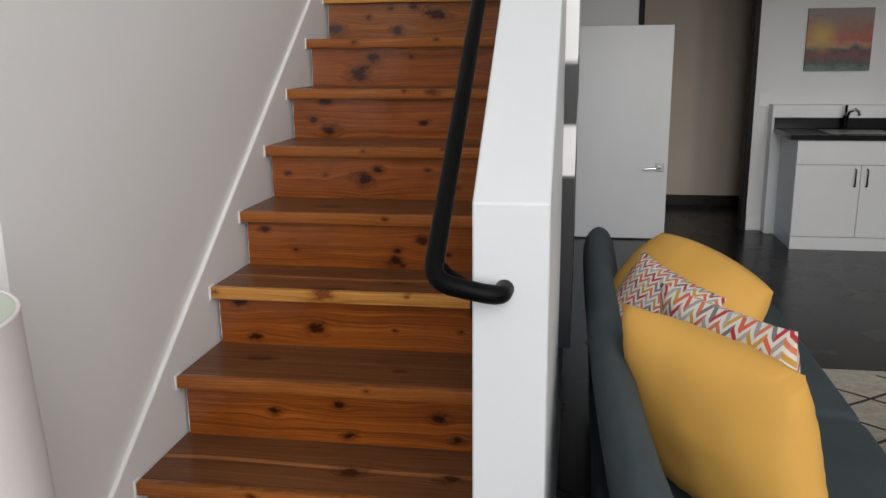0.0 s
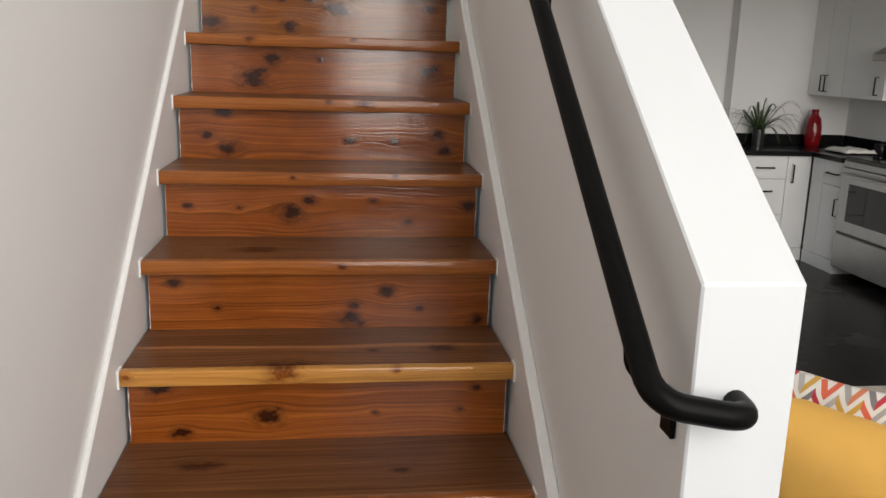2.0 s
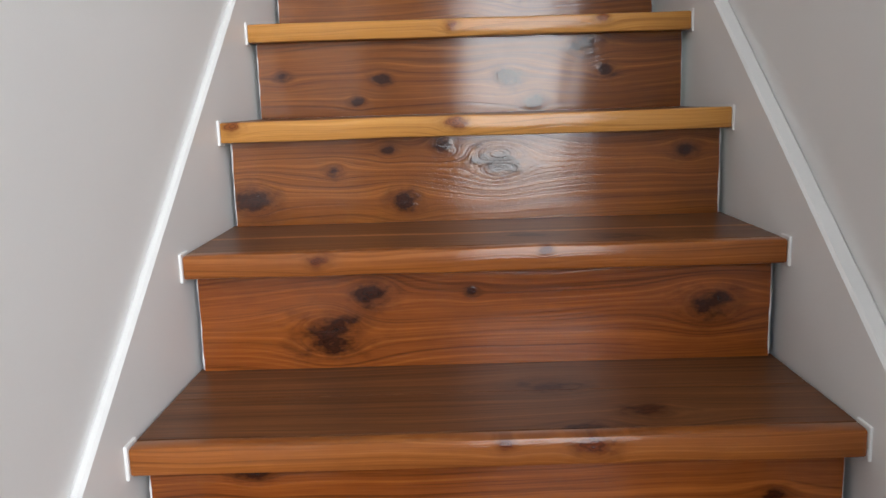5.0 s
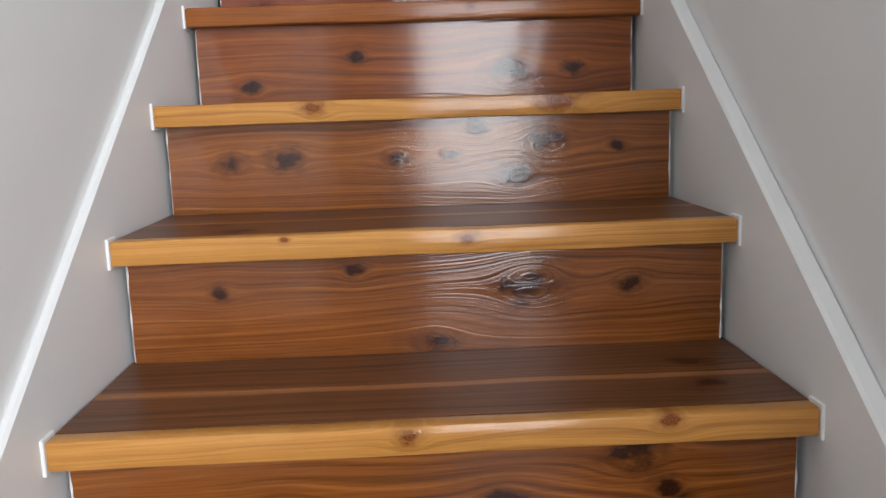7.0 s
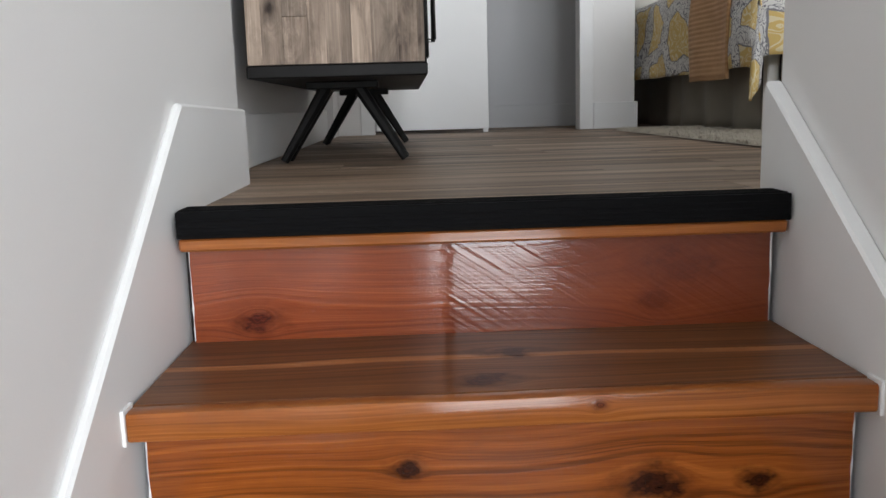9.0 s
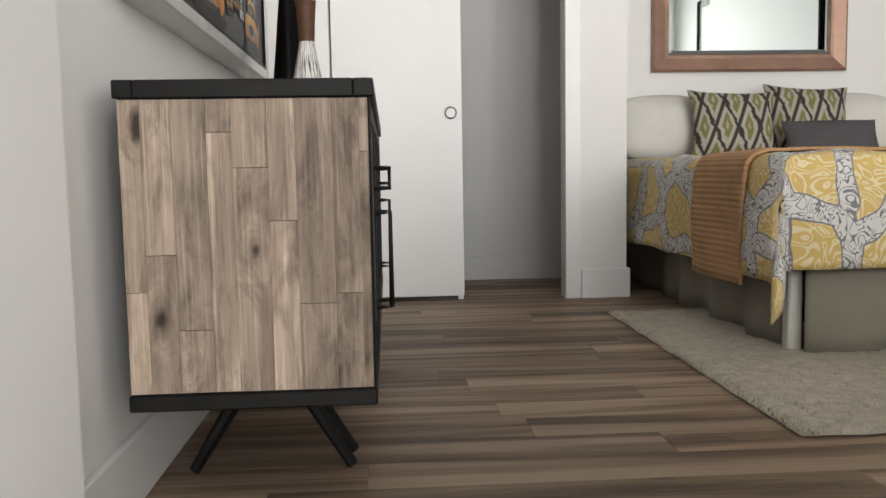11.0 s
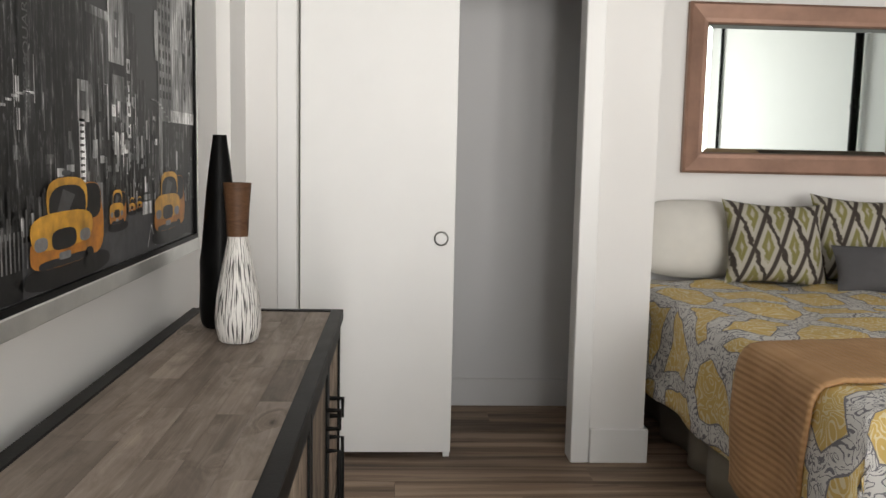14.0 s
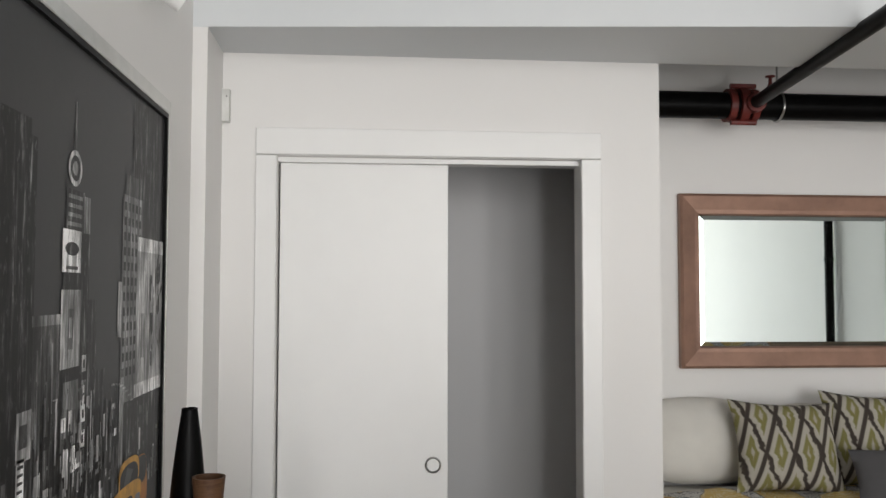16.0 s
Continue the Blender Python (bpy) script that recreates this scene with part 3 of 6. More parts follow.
setting("floor", boxes((-3.0, 6.7, -6.2, 8.0, F - 0.15, F)), CONCRETE, "dark polished concrete floor of the lower room", "floor")
setting("ceiling", boxes((-3.0, 6.7, -6.2, 8.0, TOP, TOP + 0.15)), CEIL, "white painted ceiling above the loft", "ceiling")
setting("ceiling_kitchen", boxes((1.0, 6.6, LOFT_Y, 7.0, 2.0, 2.06)), CEIL, "white ceiling under the loft slab", "ceiling")
# stair wall and the wall of the loft beyond it
setting("wall_west", boxes((-0.22, -0.02, END, 2.815, F, TOP)), WALL, "pale grey painted wall beside the wooden stair", "wall")
setting("wall_loft_west", boxes((-0.30, -0.11, 2.815, 7.0, U - 0.3, TOP)), WALL, "pale grey painted loft wall behind the sideboard", "wall")
setting("wall_far_west", boxes((-3.0, -2.8, -6.0, 0.0, F, TOP)), WALL, "white painted wall of the lower room", "wall")
setting("wall_north_west", boxes((-2.8, -0.22, -0.2, 0.0, F, TOP)), WALL, "white painted wall of the lower room", "wall")
setting("wall_east", boxes((6.5, 6.7, -6.0, 8.0, F, TOP)), WALL, "white painted wall of the tall room", "wall")


def wall_with_holes(x0, x1, y0, y1, z0, z1, holes):
    """Pieces of an x-running wall around rectangular holes (hx0, hx1, hz0, hz1)."""
    bm = bmesh.new()
    xs = sorted({x0, x1, *[h[0] for h in holes], *[h[1] for h in holes]})
    for a, b in zip(xs, xs[1:]):
        hs = sorted((h[2], h[3]) for h in holes if h[0] < (a + b) / 2 < h[1])
        z = z0
        for lo, hi in hs:
            if lo > z:
                box(bm, a, b, y0, y1, z, lo)
            z = hi
        if z < z1:
            box(bm, a, b, y0, y1, z, z1)
    bmesh.ops.remove_doubles(bm, verts=bm.verts, dist=1e-5)
    return bm


setting("wall_south", wall_with_holes(-3.0, 6.7, -6.2, -6.0, F, TOP, WIN), WALL, "unseen white wall with tall windows facing the stair", "wall")
GLASS, _nt, _bs = node_mat("window_glass")
_bs.inputs["Transmission Weight"].default_value = 1.0
_bs.inputs["Roughness"].default_value = 0.02
_bs.inputs["IOR"].default_value = 1.01
# windows 2 and 3 are added only to light the rooms
for i, (wx0, wx1, wz0, wz1) in enumerate(WIN):
    w = tagged(thing(f"window_{i + 1}", "", "", ((wx0 + wx1) / 2, -6.1, wz0)), "unseen tall black-framed window with clear panes", "window", kind="structure")
    hw, hh = (wx1 - wx0) / 2, wz1 - wz0
    part("window_frame", boxes((-hw, -hw + 0.05, -0.04, 0.04, 0, hh), (hw - 0.05, hw, -0.04, 0.04, 0, hh), (-hw + 0.05, hw - 0.05, -0.04, 0.04, 0, 0.05), (-hw + 0.05, hw - 0.05, -0.04, 0.04, hh - 0.05, hh)), BLACKPAINT, w)
    p = part("pane", boxes((-hw + 0.05, hw - 0.05, -0.005, 0.005, 0.05, hh - 0.05)), GLASS, w)
    p.visible_shadow = False

# loft slab and its half wall towards the tall room
setting("floor_loft", prism([(-0.3, 2.30), (1.0, 2.30), (1.0, LOFT_Y - 0.12), (6.5, LOFT_Y - 0.12), (6.5, 6.62), (-0.3, 6.62)], 'z', U - 0.28, U - 0.012), DARKWOOD, "loft floor slab carrying grey-brown planks", "floor")
# parapet out of view; its height is set by the light reaching the loft
setting("wall_guard", boxes((1.0, 6.5, LOFT_Y - 0.12, LOFT_Y, U - 0.28, U + 0.62)), CAPWHITE, "low white parapet wall at the loft's edge, height set for light", "wall")

# stair's open side: sloped wall with a broad white cap
CAP0, CAP1 = 0.958, U + 1.07
ycap = END + (CAP1 - CAP0) / (RISE / RUN)
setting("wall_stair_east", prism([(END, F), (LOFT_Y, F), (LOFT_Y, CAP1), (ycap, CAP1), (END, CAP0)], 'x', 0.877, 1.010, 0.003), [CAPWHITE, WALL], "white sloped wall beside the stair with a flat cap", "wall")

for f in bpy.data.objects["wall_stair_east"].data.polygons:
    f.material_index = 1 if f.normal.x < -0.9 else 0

# skirting boards climbing with the steps
for nm, xa, xb, yend in (("baseboard_west", -0.02, -0.006, 2.815), ("baseboard_east", W + 0.002, 0.877, LOFT_Y)):
    top_ = 2.500 if xa < 0 else 2.511
    b0 = top_ - 2.339 * (RISE / RUN)
    ol = [(END, F), (END, b0 + END * RISE / RUN), (2.339, top_), (yend + 0.006, 2.490), (yend + 0.006, U - 0.2)]
    setting(nm, prism(ol, 'x', xa + (0.0 if xa < 0 else 0.0), xb, 0.004), WHITE, "painted skirting board climbing beside the steps", "baseboard")

# ---- the stair ----
# knots of the risers: share of the width, share of the height, radius in mm
KNOTS = {
    1: [(0.30, 0.55, 16), (0.52, 0.75, 12), (0.55, 0.15, 15), (0.85, 0.6, 18), (0.9, 0.2, 14)],
    2: [(0.356, 0.39, 22), (0.07, 0.88, 20), (0.13, 0.15, 15), (0.92, 0.8, 10), (0.875, 0.43, 9), (0.64, 0.41, 8)],
    3: [(0.587, 0.15, 20), (0.593, 0.42, 12), (0.69, 0.65, 16), (0.19, 0.38, 9), (0.07, 0.8, 13), (0.97, 0.12, 16), (0.79, 0.35, 8)],
    4: [(0.394, 0.45, 26), (0.447, 0.69, 15), (0.07, 0.57, 10), (0.226, 0.55, 9), (0.66, 0.68, 10), (0.774, 0.3, 13), (0.975, 0.6, 15)],
    5: [(0.165, 0.2, 25), (0.095, 0.48, 15), (0.15, 0.93, 18), (0.59, 0.41, 13), (0.745, 0.39, 11), (0.90, 0.56, 16), (0.928, 0.25, 18)],
    6: [(0.23, 0.35, 36), (0.303, 0.75, 24), (0.896, 0.55, 28), (0.48, 0.75, 8)],
    7: [(0.548, 0.68, 34), (0.03, 0.3, 28), (0.352, 0.25, 20), (0.209, 0.63, 11), (0.32, 0.85, 11), (0.437, 0.88, 15), (0.934, 0.75, 16)],
    8: [(0.59, 0.45, 20), (0.78, 0.85, 24), (0.82, 0.52, 15), (0.65, 0.12, 17), (0.055, 0.57, 11), (0.29, 0.48, 13), (0.233, 0.2, 11)],
    9: [(0.67, 0.63, 32), (0.845, 0.6, 16), (0.376, 0.84, 12), (0.15, 0.66, 11), (0.51, 0.08, 18)],
    10: [(0.747, 0.7, 25), (0.69, 0.35, 24), (0.61, 0.88, 13), (0.89, 0.63, 10), (0.12, 0.56, 16), (0.23, 0.6, 20), (0.557, 0.58, 11), (0.447, 0.57, 15)],
    11: [(0.716, 0.33, 30), (0.864, 0.35, 16), (0.36, 0.6, 14), (0.12, 0.22, 15)],
    12: [(0.84, 0.6, 40), (0.108, 0.2, 20), (0.80, 0.25, 18)],
}
# knots of the front edges: share of the width, radius in mm
NOSE_KNOTS = {0: [(0.3, 7)], 1: [(0.35, 8), (0.8, 6)], 2: [(0.62, 7)], 3: [(0.40, 19), (0.69, 6), (0.012, 8)], 4: [(0.55, 6)], 5: [(0.40, 7), (0.72, 5)], 6: [(0.63, 14), (0.51, 7)], 7: [(0.22, 9), (0.6, 6)], 8: [(0.455, 13), (0.02, 10)], 9: [(0.46, 10), (0.80, 10)], 10: [(0.56, 8), (0.27, 4)], 11: [(0.30, 13), (0.76, 26)], 12: [(0.62, 6)]}
stair = tagged(thing("staircase", "varnished knotty pine stair rising between white walls", "staircase", (0, 0, 0)), kind="structure")
YELLOW_NOSE = {3, 8, 9, 10, 11}
rnd_stair = random.Random(31)


def caulk_line(x, y, z0, z1):
    """A thumbed bead of white filler, thick and thin by turns."""
    n = 9
    pts = [(x + rnd_stair.uniform(-0.0006, 0.0006), y, z0 + (z1 - z0) * i / n) for i in range(n + 1)]
    return tube(pts, 0.002, 6, radii=[rnd_stair.choice((0.0003, 0.0003, 0.0006, 0.0010, 0.0016)) for _ in pts])


def wobbly_edge(bm, amount):
    """Wears the front upper edge of a board unevenly."""
    for v in bm.verts:
        v.co.z += amount * noise.noise(Vector((v.co.x * 9, v.co.y * 3, v.co.z * 4)))
    return bm


for k in range(-1, 14):
    y0, z1 = nose_y(k), k * RISE
    if k < 13:
        yj = y0 + 0.028 + (0.118 if k % 2 else 0.135)
        big = [(kx * W, y0 + 0.02, kr * 0.0014) for kx, kr in NOSE_KNOTS.get(k, ()) if kr > 11]
        extra = [(rnd_stair.uniform(0.08, 0.78), y0 + rnd_stair.uniform(0.06, 0.2), rnd_stair.uniform(0.008, 0.022)) for _ in range(2)]
        tread_wood = pine("pine_tread", big + extra, TREAD_TONES, "Y", 60.0, 0.35, 0.42, k + 0.5, [(yj, 0.013)] if k % 2 or k > 6 else [], None, 0.22)
        part("tread", boxes((-0.003, W - 0.001, y0 + 0.028, yj - 0.0004, z1 - 0.034, z1), bevel=0.0012), tread_wood, stair)
        part("tread", boxes((-0.003, W - 0.001, yj + 0.0004, y0 + RUN + 0.05, z1 - 0.034, z1 - 0.0004), bevel=0.0012), tread_wood, stair)
        kn = [(kx * W, z1 - 0.012 + 0.006 * (i % 2), kr * 0.00085) for i, (kx, kr) in enumerate(NOSE_KNOTS.get(k, ()))]
        nose_wood = pine("pine_nosing", kn, NOSE_YELLOW_TONES if k in YELLOW_NOSE else NOSE_RED_TONES, "Z", 120.0, 0.5, 0.34, k + 0.2)
        bm = boxes((-0.003, W - 0.001, y0, y0 + 0.0275, z1 - 0.034, z1 + 0.0005), bevel=0.004, seg=2)
        lo = [e for e in bm.edges if abs(e.verts[0].co.x - e.verts[1].co.x) > 0.5]
        bmesh.ops.subdivide_edges(bm, edges=lo, cuts=24, use_grid_fill=True)
        part("nosing", wobbly_edge(bm, 0.0014), nose_wood, stair, soft=True)
    for cx0, cx1 in ((-0.0075, -0.0025), (W - 0.0015, W + 0.0035)):
        if k < 13:
            part("caulk_bead", boxes((cx0, cx1, y0 - 0.003, y0 + 0.03, z1 - 0.038, z1 + 0.004), bevel=0.001), WHITE, stair, "white caulk at the nosing's end")
    bottom = (k - 1) * RISE if k > -1 else F
    for cx in (0.0055, W - 0.0095):
        part("caulk_bead", caulk_line(cx, y0 + 0.036, bottom + 0.002, z1 - 0.036), WHITE, stair, "uneven white caulk beside the riser")
    kn = [(0.006 + ku * (W - 0.016), (k - 1) * RISE + kv * (RISE - 0.034), kr * 0.00068) for ku, kv, kr in KNOTS.get(k - 1, ())]
    riser_wood = pine("pine_riser", kn, RISER_TONES if k < 8 or k == 12 else UPPER_TONES if k < 13 else RED_TONES, "Z", 78.0 + 30.0 * (k % 3), 0.9, 0.45, float(k), (), 0.36 if k == 13 else None)
    part("riser", boxes((0.006, W - 0.010, y0 + 0.036, y0 + 0.056, bottom, z1 - (0.034 if k < 13 else 0.03))), riser_wood, stair)
strip_wood = pine("pine_strip", [], NOSE_RED_TONES, "Z", 120.0, 0.5, 0.34, 5.7)
part("nosing", boxes((0.002, W - 0.002, 2.236, 2.262, U - 0.042, U - 0.024), bevel=0.003), strip_wood, stair, "thin red-brown strip under the black edge")
setting("trim_stair_top", boxes((0.003, W - 0.003, 2.226, 2.30, U - 0.023, U + 0.014), *[(0.004, W - 0.004, 2.2248, 2.2275, U - 0.018 + 0.009 * i, U - 0.0135 + 0.009 * i) for i in range(3)], *[(0.004, W - 0.004, 2.236 + 0.011 * i, 2.241 + 0.011 * i, U + 0.013, U + 0.0156) for i in range(5)], bevel=0.001), RUBBER, "black ribbed edge strip at the stair's head", "nosing")

# ---- the handrail ----
rail = thing("handrail", "round black metal handrail on brackets along the stair", "handrail", (0.79, -1.1, 0.85))


def curve_pts(pts, n=8):
    """Rounds the corners of a run of points."""
    out = [Vector(pts[0])]
    for a, b, c in zip(pts, pts[1:], pts[2:]):
        a, b, c = Vector(a), Vector(b), Vector(c)
        r = 0.042
        p0 = b + (a - b).normalized() * min(r, (a - b).length * 0.48)
        p1 = b + (c - b).normalized() * min(r, (c - b).length * 0.48)
        for i in range(n + 1):
            t = i / n
            out.append(p0 * (1 - t) ** 2 + b * 2 * t * (1 - t) + p1 * t * t)
    out.append(Vector(pts[-1]))
    return out


o = Vector((0.79, -1.1, 0.85))
slope = RISE / RUN
run = 2.9
railpts = [Vector((0.812, -1.122 + run, 0.828 + slope * run)), Vector((0.812, -1.122, 0.828)), Vector((0.930, -1.126, 0.806)), Vector((0.934, END, 0.808))]
part("bar", tube([p - o for p in curve_pts(railpts)], 0.0170, 16), BLACKPAINT, rail, soft=True)
for yy in (-1.03, -0.27, 0.55, 1.35):
    zz = 0.828 + slope * (yy + 1.122)
    pts = [Vector((0.812, yy, zz - 0.01)), Vector((0.812, yy, zz - 0.065)), Vector((0.875, yy, zz - 0.10))]
    part("bracket", tube([p - o for p in curve_pts(pts, 5)], 0.0065, 8), BLACKPAINT, rail, soft=True)
    part("plate", boxes((0.869 - o.x, 0.877 - o.x, yy - 0.018 - o.y, yy + 0.018 - o.y, zz - 0.150 - o.z, zz - 0.088 - o.z), bevel=0.002), BLACKPAINT, rail)

# ---- the loft: closet wall, pillar, beam, boards ----
CY = 5.745         # closet front
setting("wall_closet", wall_with_holes(-0.11, 1.567, CY, CY + 0.10, U, TOP, [(0.135, 1.262, U, 4.395)]), WALL, "white painted closet wall with a sliding door opening", "wall")
setting("wall_pillar", boxes((1.467, 1.567, CY + 0.10, 6.62, U, TOP)), WALL, "white painted end wall of the closet beside the bed", "wall")
setting("wall_loft_bed", boxes((1.567, 6.5, 6.62, 6.75, U, TOP)), WALL, "pale grey wall behind the bed", "wall")
# the closet's shade is in this wall's colour
setting("wall_closet_back", boxes((-0.11, 1.467, 6.535, 6.55, U, TOP)), CLOSET_SHADED, "closet back wall with the shade put into its colour", "wall")
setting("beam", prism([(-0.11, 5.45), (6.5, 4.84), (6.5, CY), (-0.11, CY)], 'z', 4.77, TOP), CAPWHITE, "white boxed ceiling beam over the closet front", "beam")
setting("pilaster", boxes((-0.11, -0.062, 5.45, CY, U, 4.77)), WALL, "shallow white pilaster under the beam", "pilaster")
# casing
for nm, b in (("trim_casing", (0.06, 0.135, CY - 0.014, CY, U, 4.395)), ("trim_casing", (1.262, 1.338, CY - 0.014, CY, U, 4.395)), ("trim_casing", (0.06, 1.338, CY - 0.016, CY, 4.397, 4.495))):
    setting(nm, boxes(b, bevel=0.003), WHITE, "flat white painted door casing", "casing")
setting("trim_pillar", boxes((1.340, 1.571, CY - 0.018, CY - 0.002, U, U + 0.145), (1.569, 1.583, CY - 0.018, 6.60, U, U + 0.145), bevel=0.003), WHITE, "white baseboard round the closet's end", "baseboard")
setting("baseboard_loft_west", boxes((-0.11, -0.094, 2.78, CY, U, U + 0.14), bevel=0.003), WHITE, "white baseboard along the loft wall", "baseboard")
# same darkened colour, standing in for shade on the baseboard
setting("baseboard_closet", boxes((-0.09, 1.467, 6.517, 6.533, U, U + 0.14), bevel=0.003), CLOSET_SHADED, "closet back baseboard with the shade put into its colour", "baseboard")
setting("baseboard_bed", boxes((1.585, 6.5, 6.60, 6.62, U, U + 0.14), bevel=0.003), WHITE, "white baseboard behind the bed", "baseboard")
setting("trim_track", boxes((0.135, 1.262, CY + 0.03, CY + 0.10, 4.377, 4.395)), WHITE, "white sliding door track", "track")


def sliding_door(x0, x1, y, name, with_pull):
    d = tagged(thing(name, "", "", (x0, y, U)), "plain white sliding closet door, pushed half open", "door", kind="structure")
    w = x1 - x0
    part("panel", boxes((0, w, 0, 0.034, 0.018, 2.037), bevel=0.002), WHITE, d)
    if with_pull:
        bm = lathe([(0.0305, 0.0), (0.0305, 0.004), (0.027, 0.006), (0.024, 0.004), (0.023, 0.001)], 28)
        bm.transform(pose(w - 0.055, 0.0, 0.918, 90, 0, 0))
        pull = part("finger_pull", bm, STEEL, d, "round recessed finger pull", soft=True)
        bm = lathe([(0.0, -0.001), (0.023, -0.001), (0.023, 0.003), (0.0, 0.003)], 24, True)
        bm.transform(pose(w - 0.055, 0.0, 0.918, 90, 0, 0))
        part("dish", bm, WHITE, pull)
    part("guide", boxes((w - 0.03, w - 0.004, 0.0, 0.03, 0.0, 0.0175)), WHITE, d)
    return d


sliding_door(0.142, 0.767, CY + 0.058, "door_1", True)

# ---- the lower room's far end ----
KY = 4.876
setting("wall_kitchen_north", wall_with_holes(1.003, 4.85, KY, KY + 0.1, F, 2.0, [(1.55, 2.44, F, 1.80)]), WALL, "pale grey kitchen wall with a doorway", "wall")
setting("wall_kitchen_east", boxes((4.80, 4.95, 2.23, KY, F, 2.0)), WALL, "pale grey kitchen side wall", "wall")
setting("wall_kitchen_step", boxes((3.74, 4.80, 4.74, KY, F, 2.0)), WALL, "projecting part of the kitchen wall", "wall")
setting("wall_kitchen_ledge", boxes((2.60, 3.74, 4.74, KY, F, 0.765), bevel=0.003), WHITE, "low white boxed ledge behind the sink", "ledge")
for nm, b in (("wall_hall", (1.003, 3.2, 6.05, 6.15, F, 2.0)), ("wall_hall_west", (1.003, 1.10, KY + 0.1, 6.05, F, 2.0)), ("wall_hall_east", (3.1, 3.2, KY + 0.1, 6.05, F, 2.0))):
    setting(nm, boxes(b), BEIGE, "beige hall wall seen through the doorway", "wall")
setting("ceiling_hall", boxes((1.003, 3.2, KY, 6.15, 2.0, 2.06)), CEIL, "white hall ceiling", "ceiling")
setting("baseboard_hall", boxes((1.1, 3.1, 6.03, 6.05, F, F + 0.10)), DARKWOOD, "dark hall baseboard", "baseboard")
setting("trim_doorway", boxes((2.43, 2.475, KY - 0.03, KY + 0.11, F, 1.84), (1.515, 1.56, KY - 0.03, KY + 0.11, F, 1.84), (1.56, 2.43, KY - 0.03, KY + 0.11, 1.795, 1.84), bevel=0.003), IRON, "dark steel door frame", "door frame")
setting("baseboard_kitchen", boxes((2.48, 2.60, KY - 0.016, KY, F, F + 0.13), bevel=0.003), WHITE, "white kitchen baseboard", "baseboard")

# planks of the loft floor
random.seed(8)
loft_floor = bpy.data.objects["floor_loft"]
pw = 0.147
yy = 2.302
while yy < 6.60:
    ye = min(yy + pw, 6.61)
    xx = -0.105 - random.uniform(0.0, 1.1)
    while xx < 6.48:
        xe = xx + 1.22
        a, b = max(xx, -0.105), min(xe, 6.495)
        if b - a > 0.02:
            part("plank", boxes((a + 0.0006, b - 0.0006, yy + 0.0006, ye - 0.0006, U - 0.012, U - random.uniform(0, 0.0006))), PLANK, loft_floor)
        xx = xe
    yy = ye

# ---- shared shapes of things ----


def cushion(name, label, category, w, h, t, at, rot, material, group="", piping=None, pinch=0.06, slump=0.0, seed=1, rounded=0.0):
    """A stuffed square cushion standing on its lower edge, with drawn-in sides and pointed corners."""
    n = 22
    bm = bmesh.new()
    uvl = bm.loops.layers.uv.new("UVMap")
    grid = {}
    for side in (1, -1):
        for i in range(n + 1):
            for j in range(n + 1):
                u, v = i / n * 2 - 1, j / n * 2 - 1
                edge = i in (0, n) or j in (0, n)
                if edge and side == -1:
                    grid[side, i, j] = grid[1, i, j]
                    continue
                x = u * (1 - pinch * (1 - v * v) * abs(u) ** 3) * w / 2
                z = v * (1 - pinch * (1 - u * u) * abs(v) ** 3) * h / 2
                x *= 1 - rounded * u * u * v * v
                z *= 1 - rounded * u * u * abs(v)
                bulge = (max(0.0, 1 - abs(u) ** 2.4) * max(0.0, 1 - abs(v) ** 2.4)) ** 0.55
                crease = 0.05 * noise.noise(Vector((u * 2.2 + seed, v * 2.2, side * 3.0))) + 0.02 * noise.noise(Vector((u * 6 + seed, v * 6, side)))
                rim = max(abs(u), abs(v))
                crease += 0.17 * rim ** 4 * noise.noise(Vector((u * 9 * (1 if abs(v) > abs(u) else 0.35) + seed, v * 9 * (1 if abs(u) > abs(v) else 0.35), side * 2.0)))
                low = 1.0 - 0.22 * v * slump
                y = side * t / 2 * bulge * (1 + crease) * low
                grid[side, i, j] = bm.verts.new((x, y, z))
    for side in (1, -1):
        for i in range(n):
            for j in range(n):
                q = [grid[side, i, j], grid[side, i + 1, j], grid[side, i + 1, j + 1], grid[side, i, j + 1]]
                f = bm.faces.new(q if side == -1 else q[::-1])
                for lp in f.loops:
                    ii, jj = next(((a, b) for a in (i, i + 1) for b in (j, j + 1) if grid[side, a, b] is lp.vert))
                    lp[uvl].uv = (ii / n, jj / n)
    ob = tagged(part(name, bm, material), label, category, group)
    smooth(ob, 80)
    ob.matrix_world = pose(*at, *rot) @ Matrix.Translation((0, 0, h / 2))
    return ob


def bar_handle(p0, p1, out, r=0.005, square=False):
    """A bow handle between two points standing off by out."""
    a, b, o_ = Vector(p0), Vector(p1), Vector(out)
    return tube([a, a + o_, b + o_, b], r, 4 if square else 8)


# ---- the loft's things ----
random.seed(4)


